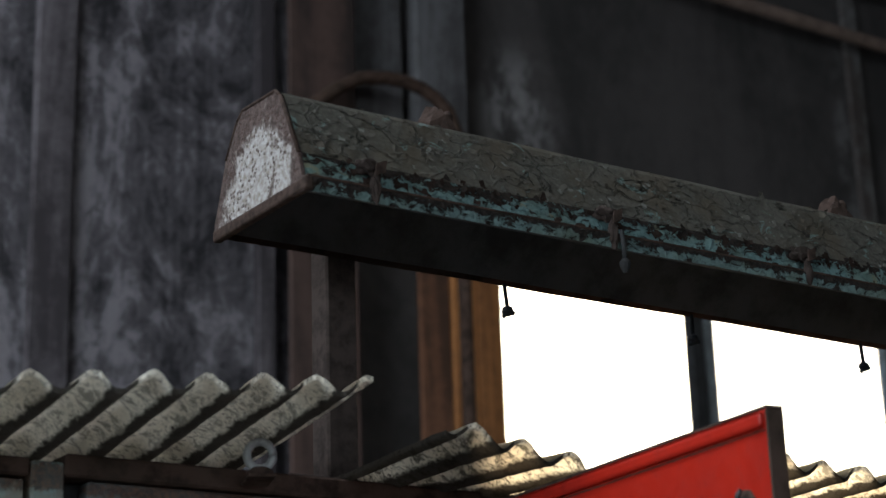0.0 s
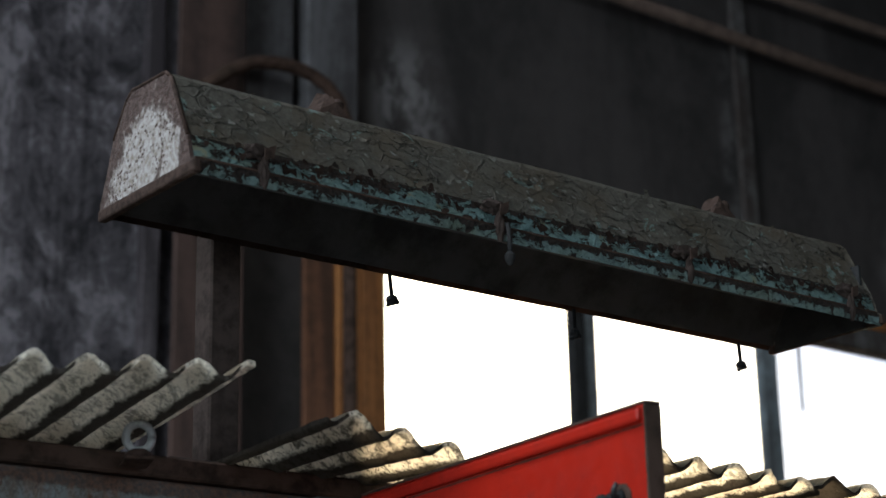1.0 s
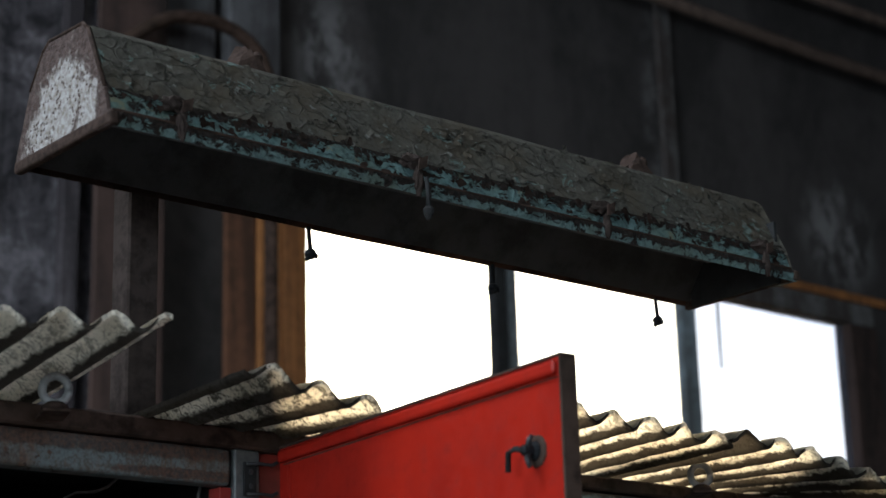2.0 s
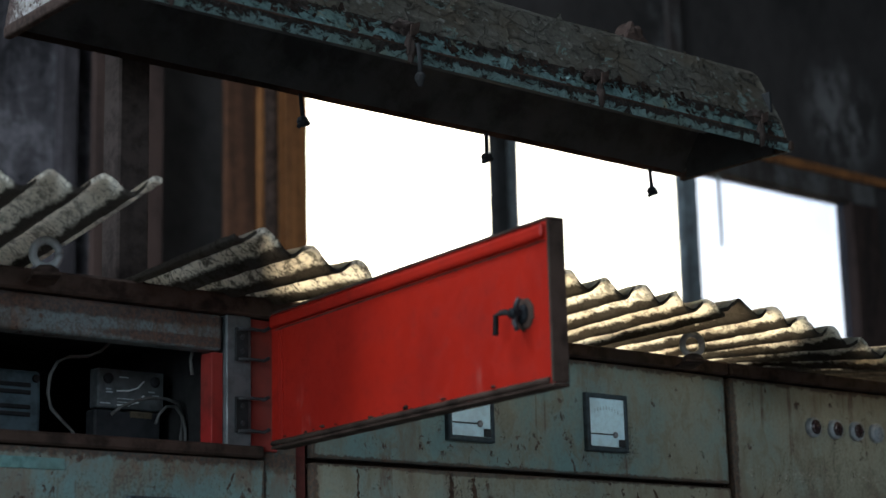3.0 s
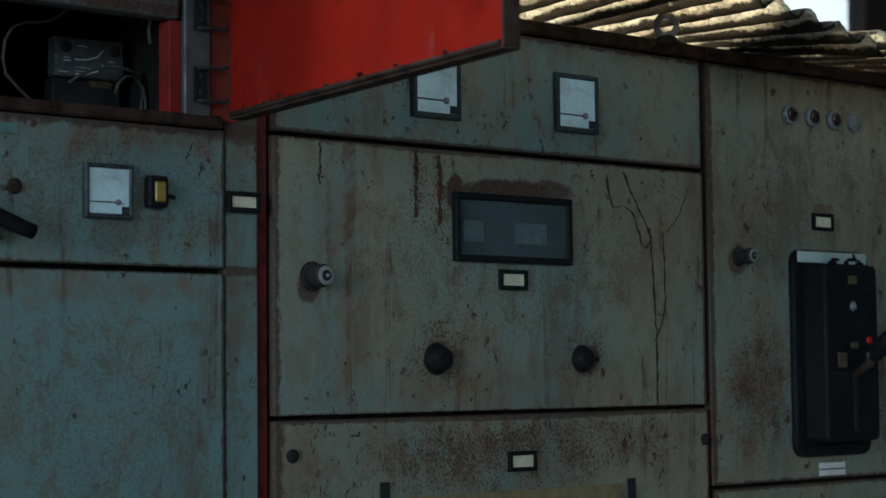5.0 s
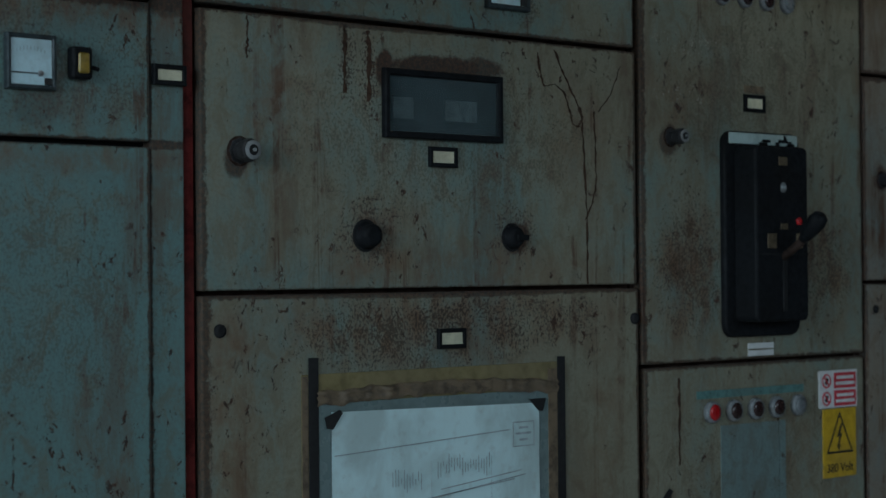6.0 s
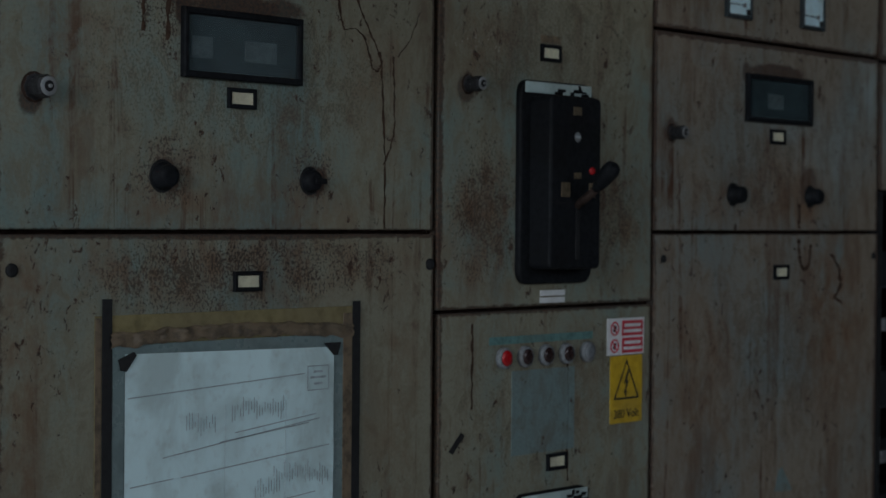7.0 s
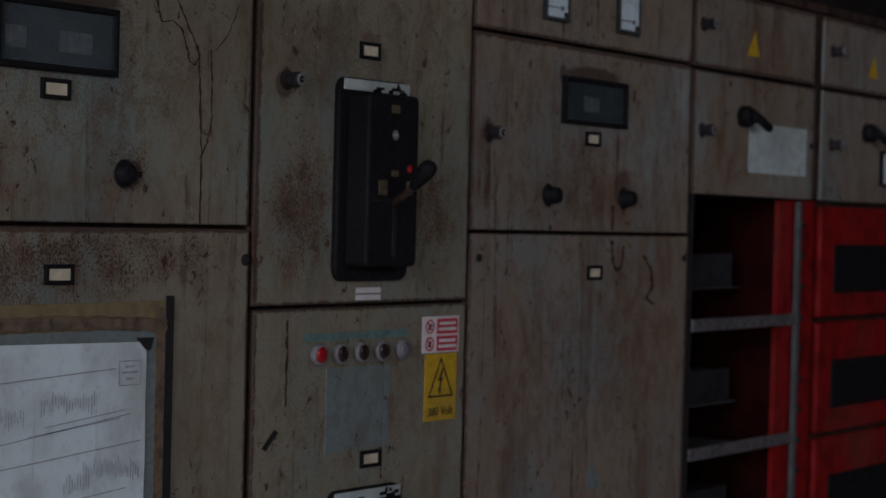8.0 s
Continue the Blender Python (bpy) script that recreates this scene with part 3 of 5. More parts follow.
def part(name, bm, material, parent=None, label=""):
    me = bpy.data.meshes.new(name)
    if parent:
        bmesh.ops.translate(bm, verts=bm.verts[:], vec=-Vector(top_of(parent).location))
    bmesh.ops.recalc_face_normals(bm, faces=bm.faces[:])
    bm.to_mesh(me)
    bm.free()
    me.materials.append(material)
    ob = new(name, me)
    if parent:
        ob.parent = parent
    return tagged(ob, label)


def setting(name, bm, material, label, category):
    return tagged(part(name, bm, material), label, category, kind="structure")


# ---------------------------------------------------------------- the hall
X0, X1, Y0, Y1, ZT = -13.2, 13.0, -9.2, 4.0, 7.0
setting("floor", slab(X0 - 0.3, X1 + 0.3, Y0 - 0.3, Y1 + 0.3, -0.2, 0.0), M_floor, "worn grey concrete floor of the hall", "floor")
setting("wall_east", slab(X1, X1 + 0.3, Y0, Y1, 0, ZT), M_darkwall, "dark sooty side wall of the hall", "wall")


def holed(x0, x1, z0, z1, hx0, hx1, hz0, hz1, y0, y1):
    """A wall in the x-z plane with one opening, as one piece."""
    bm = bmesh.new()
    vs = [[[bm.verts.new((x, y, z)) for x, z in ((a, c), (b, c), (b, d), (a, d))] for a, b, c, d in ((x0, x1, z0, z1), (hx0, hx1, hz0, hz1))] for y in (y0, y1)]
    for k in range(4):
        j = (k + 1) % 4
        for o, i in vs:
            bm.faces.new((o[k], o[j], i[j], i[k]))
        for r in (0, 1):
            bm.faces.new((vs[0][r][k], vs[0][r][j], vs[1][r][j], vs[1][r][k]))
    return bm


# unseen ceiling, its opening made for the roof fill lamp
bm = holed(X0 - 0.3, X1 + 0.3, Y0 - 0.3, Y1 + 0.3, -4.95, -1.85, -0.65, 2.45, ZT, ZT + 0.2)
bmesh.ops.transform(bm, matrix=Matrix(((1, 0, 0, 0), (0, 0, 1, 0), (0, 1, 0, 0), (0, 0, 0, 1))), verts=bm.verts[:])
setting("ceiling", bm, M_roof, "dark sooty roof boarding with an opening added for fill light", "ceiling")
bm = holed(Y0, Y1, 0, ZT, -8.6, -0.6, 1.4, 5.8, X0 - 0.3, X0)
bmesh.ops.transform(bm, matrix=Matrix(((0, 1, 0, 0), (1, 0, 0, 0), (0, 0, 1, 0), (0, 0, 0, 1))), verts=bm.verts[:])
setting("wall_west", bm, M_darkwall, "dark side wall with a wide daylight opening", "wall")
setting("wall_south", holed(X0, X1, 0, ZT, -3.25, 4.25, 3.1, 5.3, Y0 - 0.3, Y0), M_darkwall, "dark wall with a high daylight opening", "wall")
WX0, WX1, WZ0, WZ1 = 2.89, 6.56, 2.2, 4.13
setting("wall_north", holed(1.88, X1, 0, ZT, 2.88, 6.80, WZ0, WZ1 + 0.155, Y1, Y1 + 0.12), M_darkwall, "black sooty wall round the big windows", "wall")
setting("wall_north_concrete", slab(X0, 1.879, Y1 - 0.06, Y1 + 0.3, 0, ZT), M_concrete, "grey concrete wall with black soot stains", "wall")

win = thing("window_1", (4.7, 4.1, WZ0), "large window with three bright dirty panes", "window", kind="structure")
part("window_head", slab(2.885, 6.79, 3.99, 4.10, WZ1, WZ1 + 0.15, bevel=0.006), M_frame, win)
part("window_sill", slab(2.89, 6.56, 3.985, 4.10, WZ0, WZ0 + 0.12, bevel=0.006), M_frame, win)
part("window_jamb", slab(6.56, 6.795, 3.985, 4.10, WZ0, WZ1 - 0.002, bevel=0.006), M_browncol, win, "brown jamb")
part("window_top_strip", slab(5.3, 6.9, 3.965, 3.989, WZ1 + 0.12, WZ1 + 0.165, bevel=0.004), M_timber, win, "orange timber strip")
# one mullion as two slabs: its dark and its blue-lit side painted apart
part("mullion", slab(3.955, 4.03, 3.985, 4.04, WZ0 + 0.12, WZ1 - 0.002, bevel=0.006), M_nearblack, win, "dark side of the mullion")
part("mullion", slab(4.033, 4.105, 3.995, 4.04, WZ0 + 0.12, WZ1 - 0.002, bevel=0.006), M_frameblue, win)
part("mullion", slab(5.20, 5.325, 3.99, 4.04, WZ0 + 0.12, WZ1 - 0.002, bevel=0.01), M_frameblue, win, "blue-grey mullion")
part("putty_line", slab(5.50, 5.512, 4.005, 4.018, 3.75, WZ1 - 0.002), M_frameblue, win)
for a, b in ((2.89, 3.95), (4.108, 5.2), (5.33, 6.56)):
    p = part("pane", slab(a, b, 4.042, 4.047, WZ0 + 0.12, WZ1 - 0.002), M_glass if a < 5 else M_hazeglass, win)
    p.visible_shadow = False

post = thing("timber_post", (2.75, 4.0, 0), "orange-brown weathered timber boards beside the window", "timber post")
part("board", slab(2.480, 2.628, 3.97, 3.998, 0, WZ1 + 0.155, bevel=0.006), M_browntimber, post, "darker brown board")
part("board", slab(2.632, 2.752, 3.955, 3.998, 0, WZ1 - 0.002, bevel=0.008), M_timber, post)
part("board", slab(2.755, 2.884, 3.96, 3.998, 0, WZ1 - 0.002, bevel=0.008), M_timber, post)
col = thing("steel_column", (2.03, 3.85, 0), "rusty brown steel column against the wall", "column")
part("flange", slab(1.785, 2.085, 3.80, 3.83, 0, ZT, bevel=0.004), M_browncol, col)
part("web", slab(1.94, 1.96, 3.83, 3.95, 0, ZT), M_browncol, col)
part("flange", slab(1.80, 2.10, 3.95, 3.98, 0, ZT, bevel=0.004), M_browncol, col)
col = thing("grey_pilaster", (2.5, 3.9, 4.2), "streaked grey pilaster on the dark wall", "pilaster")
part("shaft", slab(2.16, 2.40, 3.93, 4.003, 4.30, ZT, bevel=0.01), M_greycol, col)
part("shaft", slab(2.45, 2.71, 3.90, 4.003, 4.30, ZT, bevel=0.01), M_greycol, col)
pil = thing("wall_streak_column", (0.94, 3.9, 0), "pale grey concrete pilaster on the stained wall", "pilaster")
part("shaft", slab(0.78, 0.94, 3.90, 3.94, 0, ZT, bevel=0.01), M_dullpil, pil)
pil = thing("pale_pilaster", (1.76, 3.9, 0), "narrow pale grey pilaster beside the rusty column", "pilaster")
part("shaft", slab(1.690, 1.772, 3.89, 3.94, 0, ZT, bevel=0.01), M_dullpil, pil)
pil = thing("thin_pilaster", (5.2, 3.98, 4.2), "thin grey upright on the dark wall", "pilaster")
part("shaft", slab(5.14, 5.25, 3.97, 4.003, 4.2, ZT, bevel=0.01), M_frame, pil)


def wall_pipe(pts, r, label, mat=None):
    t = thing("wall_pipe", pts[0], label, "pipe")
    part("pipe", tube(bmesh.new(), pts, r, 12), mat or M_pipe, t)
    return t


wall_pipe([(3.6, 3.85, 5.62), (6.0, 3.86, 5.60), (8.5, 3.85, 5.60), (13.0, 3.85, 5.6)], 0.035, "brown rusty pipe running along the dark wall")
wall_pipe([(4.6, 3.85, 5.92), (7.5, 3.86, 5.97), (13.0, 3.85, 5.98)], 0.03, "thin rusty pipe high on the dark wall")
wall_pipe([(1.80, 3.75, 4.50), (1.89, 3.75, 4.572), (1.98, 3.75, 4.645), (2.08, 3.75, 4.705), (2.19, 3.75, 4.73), (2.29, 3.75, 4.735), (2.37, 3.75, 4.72), (2.44, 3.75, 4.69), (2.50, 3.75, 4.64), (2.54, 3.75, 4.55), (2.55, 3.75, 4.40), (2.55, 3.75, 2.0)], 0.028, "bent dark conduit in front of the column", M_rail)


# ---------------------------------------------------------------- switch cabinets
FY, DEPTH, TOP = 0.0, 0.62, 2.19


def panel(parent, x0, x1, z0, z1, mat, name="door_panel", label="", y=FY):
    return part(name, slab(x0, x1, y, y + 0.02, z0, z1, bevel=0.0025, seg=2), mat, parent, label)


def cabinet(x0, x1, label):
    c = thing("switch_cabinet", ((x0 + x1) / 2, 0.3, 0.0), label, "switch cabinet", "row of switch cabinets")
    part("body", slab(x0, x1, 0.024, DEPTH, 0.0, TOP, bevel=0.003), M_rail, c)
    bm = slab(x0, x1, -0.006, 0.03, TOP, TOP + 0.022, bevel=0.003)
    part("top_rail", bm, M_rail, c, "rusty brown top rail")
    return c


def meter(parent, x0, z0, s, mat=M_meter):
    m = part("meter", ring_frame(bmesh.new(), x0, x0 + s, z0, z0 + s, s * 0.085, -0.010, 0.001, 0.002), mat, parent, "square panel meter")
    part("dial", slab(x0 + s * 0.085, x0 + s * 0.915, -0.007, -0.0005, z0 + s * 0.085, z0 + s * 0.915), M_dial, m, "pale dial")
    part("needle", slab(x0 + s * 0.10, x0 + s * 0.72, -0.0085, -0.0072, z0 + s * 0.285, z0 + s * 0.305), M_ink, m)
    part("adjuster", lathe(bmesh.new(), (x0 + s * 0.68, -0.0072, z0 + s * 0.295), (0, -1, 0), [(s * 0.055, 0), (s * 0.055, 0.002), (s * 0.03, 0.003)], 14), M_zinc, m)
    part("corner_cover", slab(x0 + s * 0.76, x0 + s * 0.91, -0.0085, -0.0072, z0 + s * 0.09, z0 + s * 0.22, bevel=0.0005), M_ink, m)
    bm = bmesh.new()
    for k in range(9):
        u = x0 + s * (0.2 + 0.07 * k)
        box(bm, u, u + s * 0.012, -0.0080, -0.0072, z0 + s * (0.66 + 0.06 * math.sin(k * 0.4)), z0 + s * (0.73 + 0.06 * math.sin(k * 0.4)))
    part("scale_marks", bm, M_scale, m)
    return m


def tag_holder(parent, xc, zc, w=0.057, h=0.031):
    f = part("tag_holder", ring_frame(bmesh.new(), xc - w / 2, xc + w / 2, zc - h / 2, zc + h / 2, 0.0065, -0.006, 0.001, 0.001), M_black, parent, "black label holder")
    part("card", slab(xc - w / 2 + 0.006, xc + w / 2 - 0.006, -0.003, -0.0004, zc - h / 2 + 0.006, zc + h / 2 - 0.006), M_cream, f, "cream card")
    return f


def lock(parent, x, z, r=0.015, length=0.034):
    """A stubby lock barrel with a square key socket."""
    k = part("lock", lathe(bmesh.new(), (x, 0.001, z), (0, -1, 0), [(r * 1.15, 0), (r * 1.15, 0.004), (r * 0.86, 0.005), (r * 0.86, 0.014), (r, 0.016), (r, length - 0.004), (r * 0.82, length)], 8, False), M_lock, parent, "stubby dark lock")
    part("face", lathe(bmesh.new(), (x, 0.0006 - length, z), (0, -1, 0), [(r * 0.84, 0), (r * 0.80, 0.0008), (r * 0.5, 0.0009)], 16), M_zinc, k)
    part("key_socket", lathe(bmesh.new(), (x, 0.0005 - length, z), (0, -1, 0), [(r * 0.46, 0), (r * 0.46, 0.0015), (r * 0.36, 0.002)], 16), M_nearblack, k)
    part("key_pin", lathe(bmesh.new(), (x, -length - 0.001, z), (0, -1, 0), [(r * 0.16, 0), (r * 0.16, 0.0035)], 10), M_zinc, k)
    part("rust_collar", lathe(bmesh.new(), (x, 0.0008, z), (0, -1, 0), [(r * 1.35, 0), (r * 1.3, 0.0015), (r * 1.1, 0.003)], 13, False), M_rail, k)
    return k


def knob(parent, x, z, r=0.029, length=0.032, pointer=False):
    k = part("knob", lathe(bmesh.new(), (x, 0.0, z), (0, -1, 0), [(r * 1.12, 0), (r * 1.12, 0.004), (r * 0.96, 0.006), (r * 0.94, length * 0.75), (r * 0.84, length * 0.93), (r * 0.55, length)], 24), M_black, parent, "black rotary knob")
    if pointer:
        part("pointer", slab(x - 0.003, x + r * 1.3, -length - 0.002, -length + 0.006, z - 0.005, z + 0.004, bevel=0.001), M_black, k)
    part("plate", lathe(bmesh.new(), (x, 0.0006, z), (0, -1, 0), [(r * 1.35, 0), (r * 1.3, 0.0016)], 22, False), M_nearblack, k)
    return k


def screw(parent, x, z, r=0.008):
    return part("screw", lathe(bmesh.new(), (x, 0.0005, z), (0, -1, 0), [(r, 0), (r * 0.95, 0.004), (r * 0.5, 0.006)], 12), M_nearblack, parent)


def pilot_light(parent, x, z, r, lens):
    b = part("pilot_light", lathe(bmesh.new(), (x, 0.0005, z), (0, -1, 0), [(r, 0), (r, 0.006), (r * 0.92, 0.010), (r * 0.76, 0.0105)], 24), M_bezel, parent, "round pilot light")
    part("lens", lathe(bmesh.new(), (x, -0.009, z), (0, -1, 0), [(r * 0.74, 0), (r * 0.70, 0.003), (r * 0.38, 0.0042)], 20), lens, b)
    return b


def door_window(parent, x0, x1, z0, z1, cards):
    f = part("window", ring_frame(bmesh.new(), x0, x1, z0, z1, 0.010, -0.010, 0.001, 0.002), M_black, parent, "black-framed inspection window")
    part("backing", slab(x0 + 0.01, x1 - 0.01, -0.0012, -0.0004, z0 + 0.01, z1 - 0.01), M_behind, f)
    for a, b in cards:
        part("card", slab(a, b, -0.0032, -0.0014, z0 + 0.030, z0 + 0.062), M_cardgrey, f)
    p = part("pane", slab(x0 + 0.011, x1 - 0.011, -0.0075, -0.005, z0 + 0.011, z1 - 0.011), M_dimglass, f, "dirty glass pane")
    p.visible_shadow = False
    return f


def rust_run(parent, pts, w=0.0022):
    """A thin wandering run of rust on a door."""
    bm = bmesh.new()
    rnd = random.Random(len(pts) * 7 + int(pts[0][0] * 1000))
    line = []
    for (xa, za), (xb, zb) in zip(pts, pts[1:]):
        for k in range(8):
            f = k / 8
            line.append((xa + (xb - xa) * f + rnd.uniform(-0.0016, 0.0016), za + (zb - za) * f))
    line.append(pts[-1])
    rows = []
    for x, z in line:
        h = w * rnd.uniform(0.3, 1.6)
        rows.append((bm.verts.new((x - h, -0.0006, z)), bm.verts.new((x, -0.0013, z + h * 0.4)), bm.verts.new((x + h, -0.0006, z))))
    for a, b in zip(rows, rows[1:]):
        bm.faces.new((a[0], a[1], b[1], b[0]))
        bm.faces.new((a[1], a[2], b[2], b[1]))
    return part("rust_run", bm, M_run, parent)


# ---- the open cabinet with the red flap
L0 = -0.69
cab_l = thing("switch_cabinet", (-0.36, 0.3, 0.0), "blue-grey switch cabinet with an open red top flap", "switch cabinet", "row of switch cabinets")
part("body", slab(L0, -0.004, 0.024, DEPTH, 0, 1.995), M_nearblack, cab_l, "dark sheet metal carcass")
part("back_wall", slab(L0, -0.004, 0.40, DEPTH, 1.9955, TOP), M_nearblack, cab_l)
part("side_wall", slab(L0, L0 + 0.03, 0.024, 0.3995, 1.9955, TOP), M_nearblack, cab_l)
part("roof", slab(L0 + 0.0305, -0.004, 0.024, 0.3995, 2.172, TOP), M_nearblack, cab_l)
part("side_lining", slab(-0.1275, -0.004, 0.024, 0.40, 1.9955, 2.1715), M_nearblack, cab_l)
part("top_rail", slab(L0 - 0.002, -0.003, -0.012, 0.05, TOP + 0.002, TOP + 0.03, bevel=0.003), M_rail, cab_l, "rusty brown top rail")
part("lintel", slab(L0 + 0.03, -0.152, -0.004, 0.03, 2.140, TOP, bevel=0.006, seg=3), M_lintel, cab_l, "blue-grey lintel")
part("corner", slab(-0.1615, -0.004, -0.002, 0.03, 2.192 - 0.0, TOP + 0.0015, bevel=0.001), M_rail, cab_l)
part("jamb", slab(-0.166, -0.1475, 0.002, 0.03, 1.999, 2.1385, bevel=0.001), M_red_in, cab_l, "red painted jamb")
part("hinge_plate", slab(-0.147, -0.106, -0.006, 0.03, 1.999, 2.1915, bevel=0.002), M_grey, cab_l, "grey hinge plate")
part("sill", slab(L0 + 0.03, -0.085, -0.008, 0.03, 1.9965, 2.013, bevel=0.003), M_rail, cab_l, "rusty sill")
panel(cab_l, L0, -0.080, 1.806, 1.9945, M_panel_l)
panel(cab_l, L0, -0.080, 0.12, 1.7985, M_panel_l)
panel(cab_l, -0.078, -0.0235, 0.12, 2.1895, M_panel_l, "filler_strip", y=0.004)
part("upper_strip", slab(-0.1045, -0.060, -0.002, 0.0035, 2.006, 2.1895, bevel=0.001), M_red_in, cab_l, "red painted strip")
part("gap_strip", slab(-0.0215, -0.005, 0.010, 0.0235, 0.12, 2.185), M_gapred, cab_l, "dull red painted edge")
meter(cab_l, -0.298, 1.866, 0.071)
tag_holder(cab_l, -0.0505, 1.898, 0.053, 0.028)
yb = part("warning_lamp", slab(-0.207, -0.177, -0.016, 0.001, 1.883, 1.925, bevel=0.003), M_black, cab_l, "black box with a yellow lens")
part("lens", slab(-0.200, -0.1835, -0.020, -0.0155, 1.890, 1.917, bevel=0.002), M_amber, yb, "yellow lens")
part("peg", tube(bmesh.new(), [(-0.178, -0.01, 1.90), (-0.166, -0.011, 1.897)], 0.003, 8), M_black, yb)
part("stop_screw", lathe(bmesh.new(), (-0.394, 0.0005, 1.901), (0, -1, 0), [(0.010, 0), (0.010, 0.004), (0.006, 0.006)], 14), M_rust, cab_l)
part("name_strip", slab(-0.55, -0.389, -0.002, 0.0, 1.966, 1.981, bevel=0.0006), M_teal, cab_l, "teal name strip")
hb = part("handle_boss", lathe(bmesh.new(), (-0.475, 0.0005, 1.868), (0, -1, 0), [(0.034, 0), (0.032, 0.015), (0.024, 0.03)], 20), M_black, cab_l)
bm = tube(bmesh.new(), [(-0.480, -0.030, 1.872), (-0.455, -0.034, 1.866), (-0.43, -0.036, 1.857), (-0.405, -0.036, 1.848), (-0.385, -0.036, 1.841)], 0.013, 12, 0.75)
part("handle", bm, M_black, hb, "black lever handle")

# the red flap, swung out on its hinges
HX, HY = -0.078, -0.020
swing = Matrix.Translation((HX, HY, 0)) @ Matrix.Rotation(math.atan2(-0.648, -0.075), 4, "Z") @ Matrix.Diagonal((1, -1, 1, 1))


def swung(bm):
    bmesh.ops.transform(bm, matrix=swing, verts=bm.verts[:])
    return bm


FZ0, FZ1, FL = 2.006, 2.196, 0.652
flap = part("flap", swung(slab(0.010, FL, 0.004, 0.009, FZ0 + 0.004, FZ1 - 0.004)), M_red, cab_l, "open flap painted bright red inside")
bm = bmesh.new()
box(bm, 0.008, FL + 0.002, -0.013, 0.010, FZ1 - 0.004, FZ1, 0.001)
box(bm, 0.008, FL + 0.002, -0.013, 0.010, FZ0, FZ0 + 0.004, 0.001)
box(bm, FL - 0.002, FL + 0.002, -0.013, 0.010, FZ0 + 0.0045, FZ1 - 0.0045, 0.001)
part("rim", swung(bm), M_rail, flap, "rusty brown folded rim")
bm = bmesh.new()
box(bm, 0.012, FL - 0.004, 0.0085, 0.0150, FZ1 - 0.024, FZ1 - 0.0065, 0.0055, 4)
box(bm, 0.032, 0.042, 0.0085, 0.0108, FZ0 + 0.006, FZ1 - 0.0285, 0.002, 2)
part("stiffener", swung(bm), M_red, flap, "pressed red stiffening fold")
# thin dark strip standing in for the shade below the fold
part("fold_shade", swung(slab(0.022, FL - 0.005, 0.0088, 0.0096, FZ1 - 0.0275, FZ1 - 0.0258)), M_rail, flap)
part("lower_bead", swung(tube(bmesh.new(), [(0.012 + (FL - 0.016) * k / 24, 0.0095, FZ0 + 0.0075 + 0.0007 * noise.noise(Vector((k * 0.7, 1, 0)))) for k in range(25)], 0.0036, 8)), M_rail, flap, "rusty lower bead")
bm = bmesh.new()
rnd = random.Random(21)
for k in range(150):
    u, v = rnd.uniform(0.04, FL - 0.02), FZ0 + rnd.uniform(0.005, 0.0095) + (0.006 if rnd.random() < 0.10 else 0)
    r = rnd.uniform(0.0010, 0.0032)
    top = bm.verts.new((u + rnd.uniform(-r, r) * 0.5, 0.0115 + r * rnd.uniform(0.5, 1.1), v + rnd.uniform(-r, r) * 0.4))
    rim_pts = [bm.verts.new((u + r * 2.6 * math.cos(q) * rnd.uniform(0.6, 1.2), 0.0092, v + r * 0.8 * math.sin(q) * rnd.uniform(0.6, 1.2))) for q in (0.2, 1.4, 2.5, 3.7, 4.6, 5.6)]
    for i in range(6):
        bm.faces.new((rim_pts[i], rim_pts[(i + 1) % 6], top))
tagged(part("rust_scale", swung(bm), M_rail, flap, "flaking rust scale"), kind="stuff")
lt = part("latch", swung(lathe(bmesh.new(), (FL - 0.048, 0.0085, 2.093), (0, 1, 0), [(0.012, 0), (0.011, 0.006), (0.006, 0.008), (0.006, 0.020), (0.003, 0.022)], 10, False)), M_black, flap, "dark steel latch")
part("latch_arm", swung(tube(bmesh.new(), [(FL - 0.048, 0.028, 2.093), (FL - 0.06, 0.030, 2.096), (FL - 0.074, 0.030, 2.094), (FL - 0.076, 0.030, 2.072)], 0.0035, 8)), M_nearblack, lt)
part("latch_barrel", swung(lathe(bmesh.new(), (FL - 0.048, -0.001, 2.093), (0, -1, 0), [(0.016, 0), (0.016, 0.022), (0.012, 0.026)], 12)), M_black, lt)
part("latch_washer", swung(lathe(bmesh.new(), (FL - 0.048, 0.0092, 2.093), (0, 1, 0), [(0.019, 0), (0.018, 0.002), (0.013, 0.003)], 9, False)), M_rail, lt)
for du, dz in ((0.010, 0.016), (0.004, -0.020)):
    part("latch_wing", swung(tube(bmesh.new(), [(FL - 0.048, 0.022, 2.093), (FL - 0.048 + du * 0.6, 0.025, 2.093 + dz * 0.6), (FL - 0.048 + du, 0.023, 2.093 + dz)], 0.0042, 7, 0.6)), M_lock, lt)
for za, zb in ((2.128, 2.174), (2.029, 2.078)):
    leaf = part("hinge", slab(-0.134, -0.113, -0.0095, -0.0055, za, zb, bevel=0.001), M_nearblack, flap, "dark steel hinge leaf")
    for z in (za + 0.002, zb - 0.002):
        part("hinge_pin", tube(bmesh.new(), [(-0.132, -0.013, z - 0.001), (-0.112, -0.016, z), (-0.094, -0.019, z - 0.001), (-0.088, -0.024, z + 0.003)], 0.0026, 8), M_lock, leaf)
    for z in (za + 0.013, zb - 0.013):
        part("screw", lathe(bmesh.new(), (-0.123, -0.009, z), (0, -1, 0), [(0.004, 0), (0.003, 0.0025)], 10), M_lock, leaf)
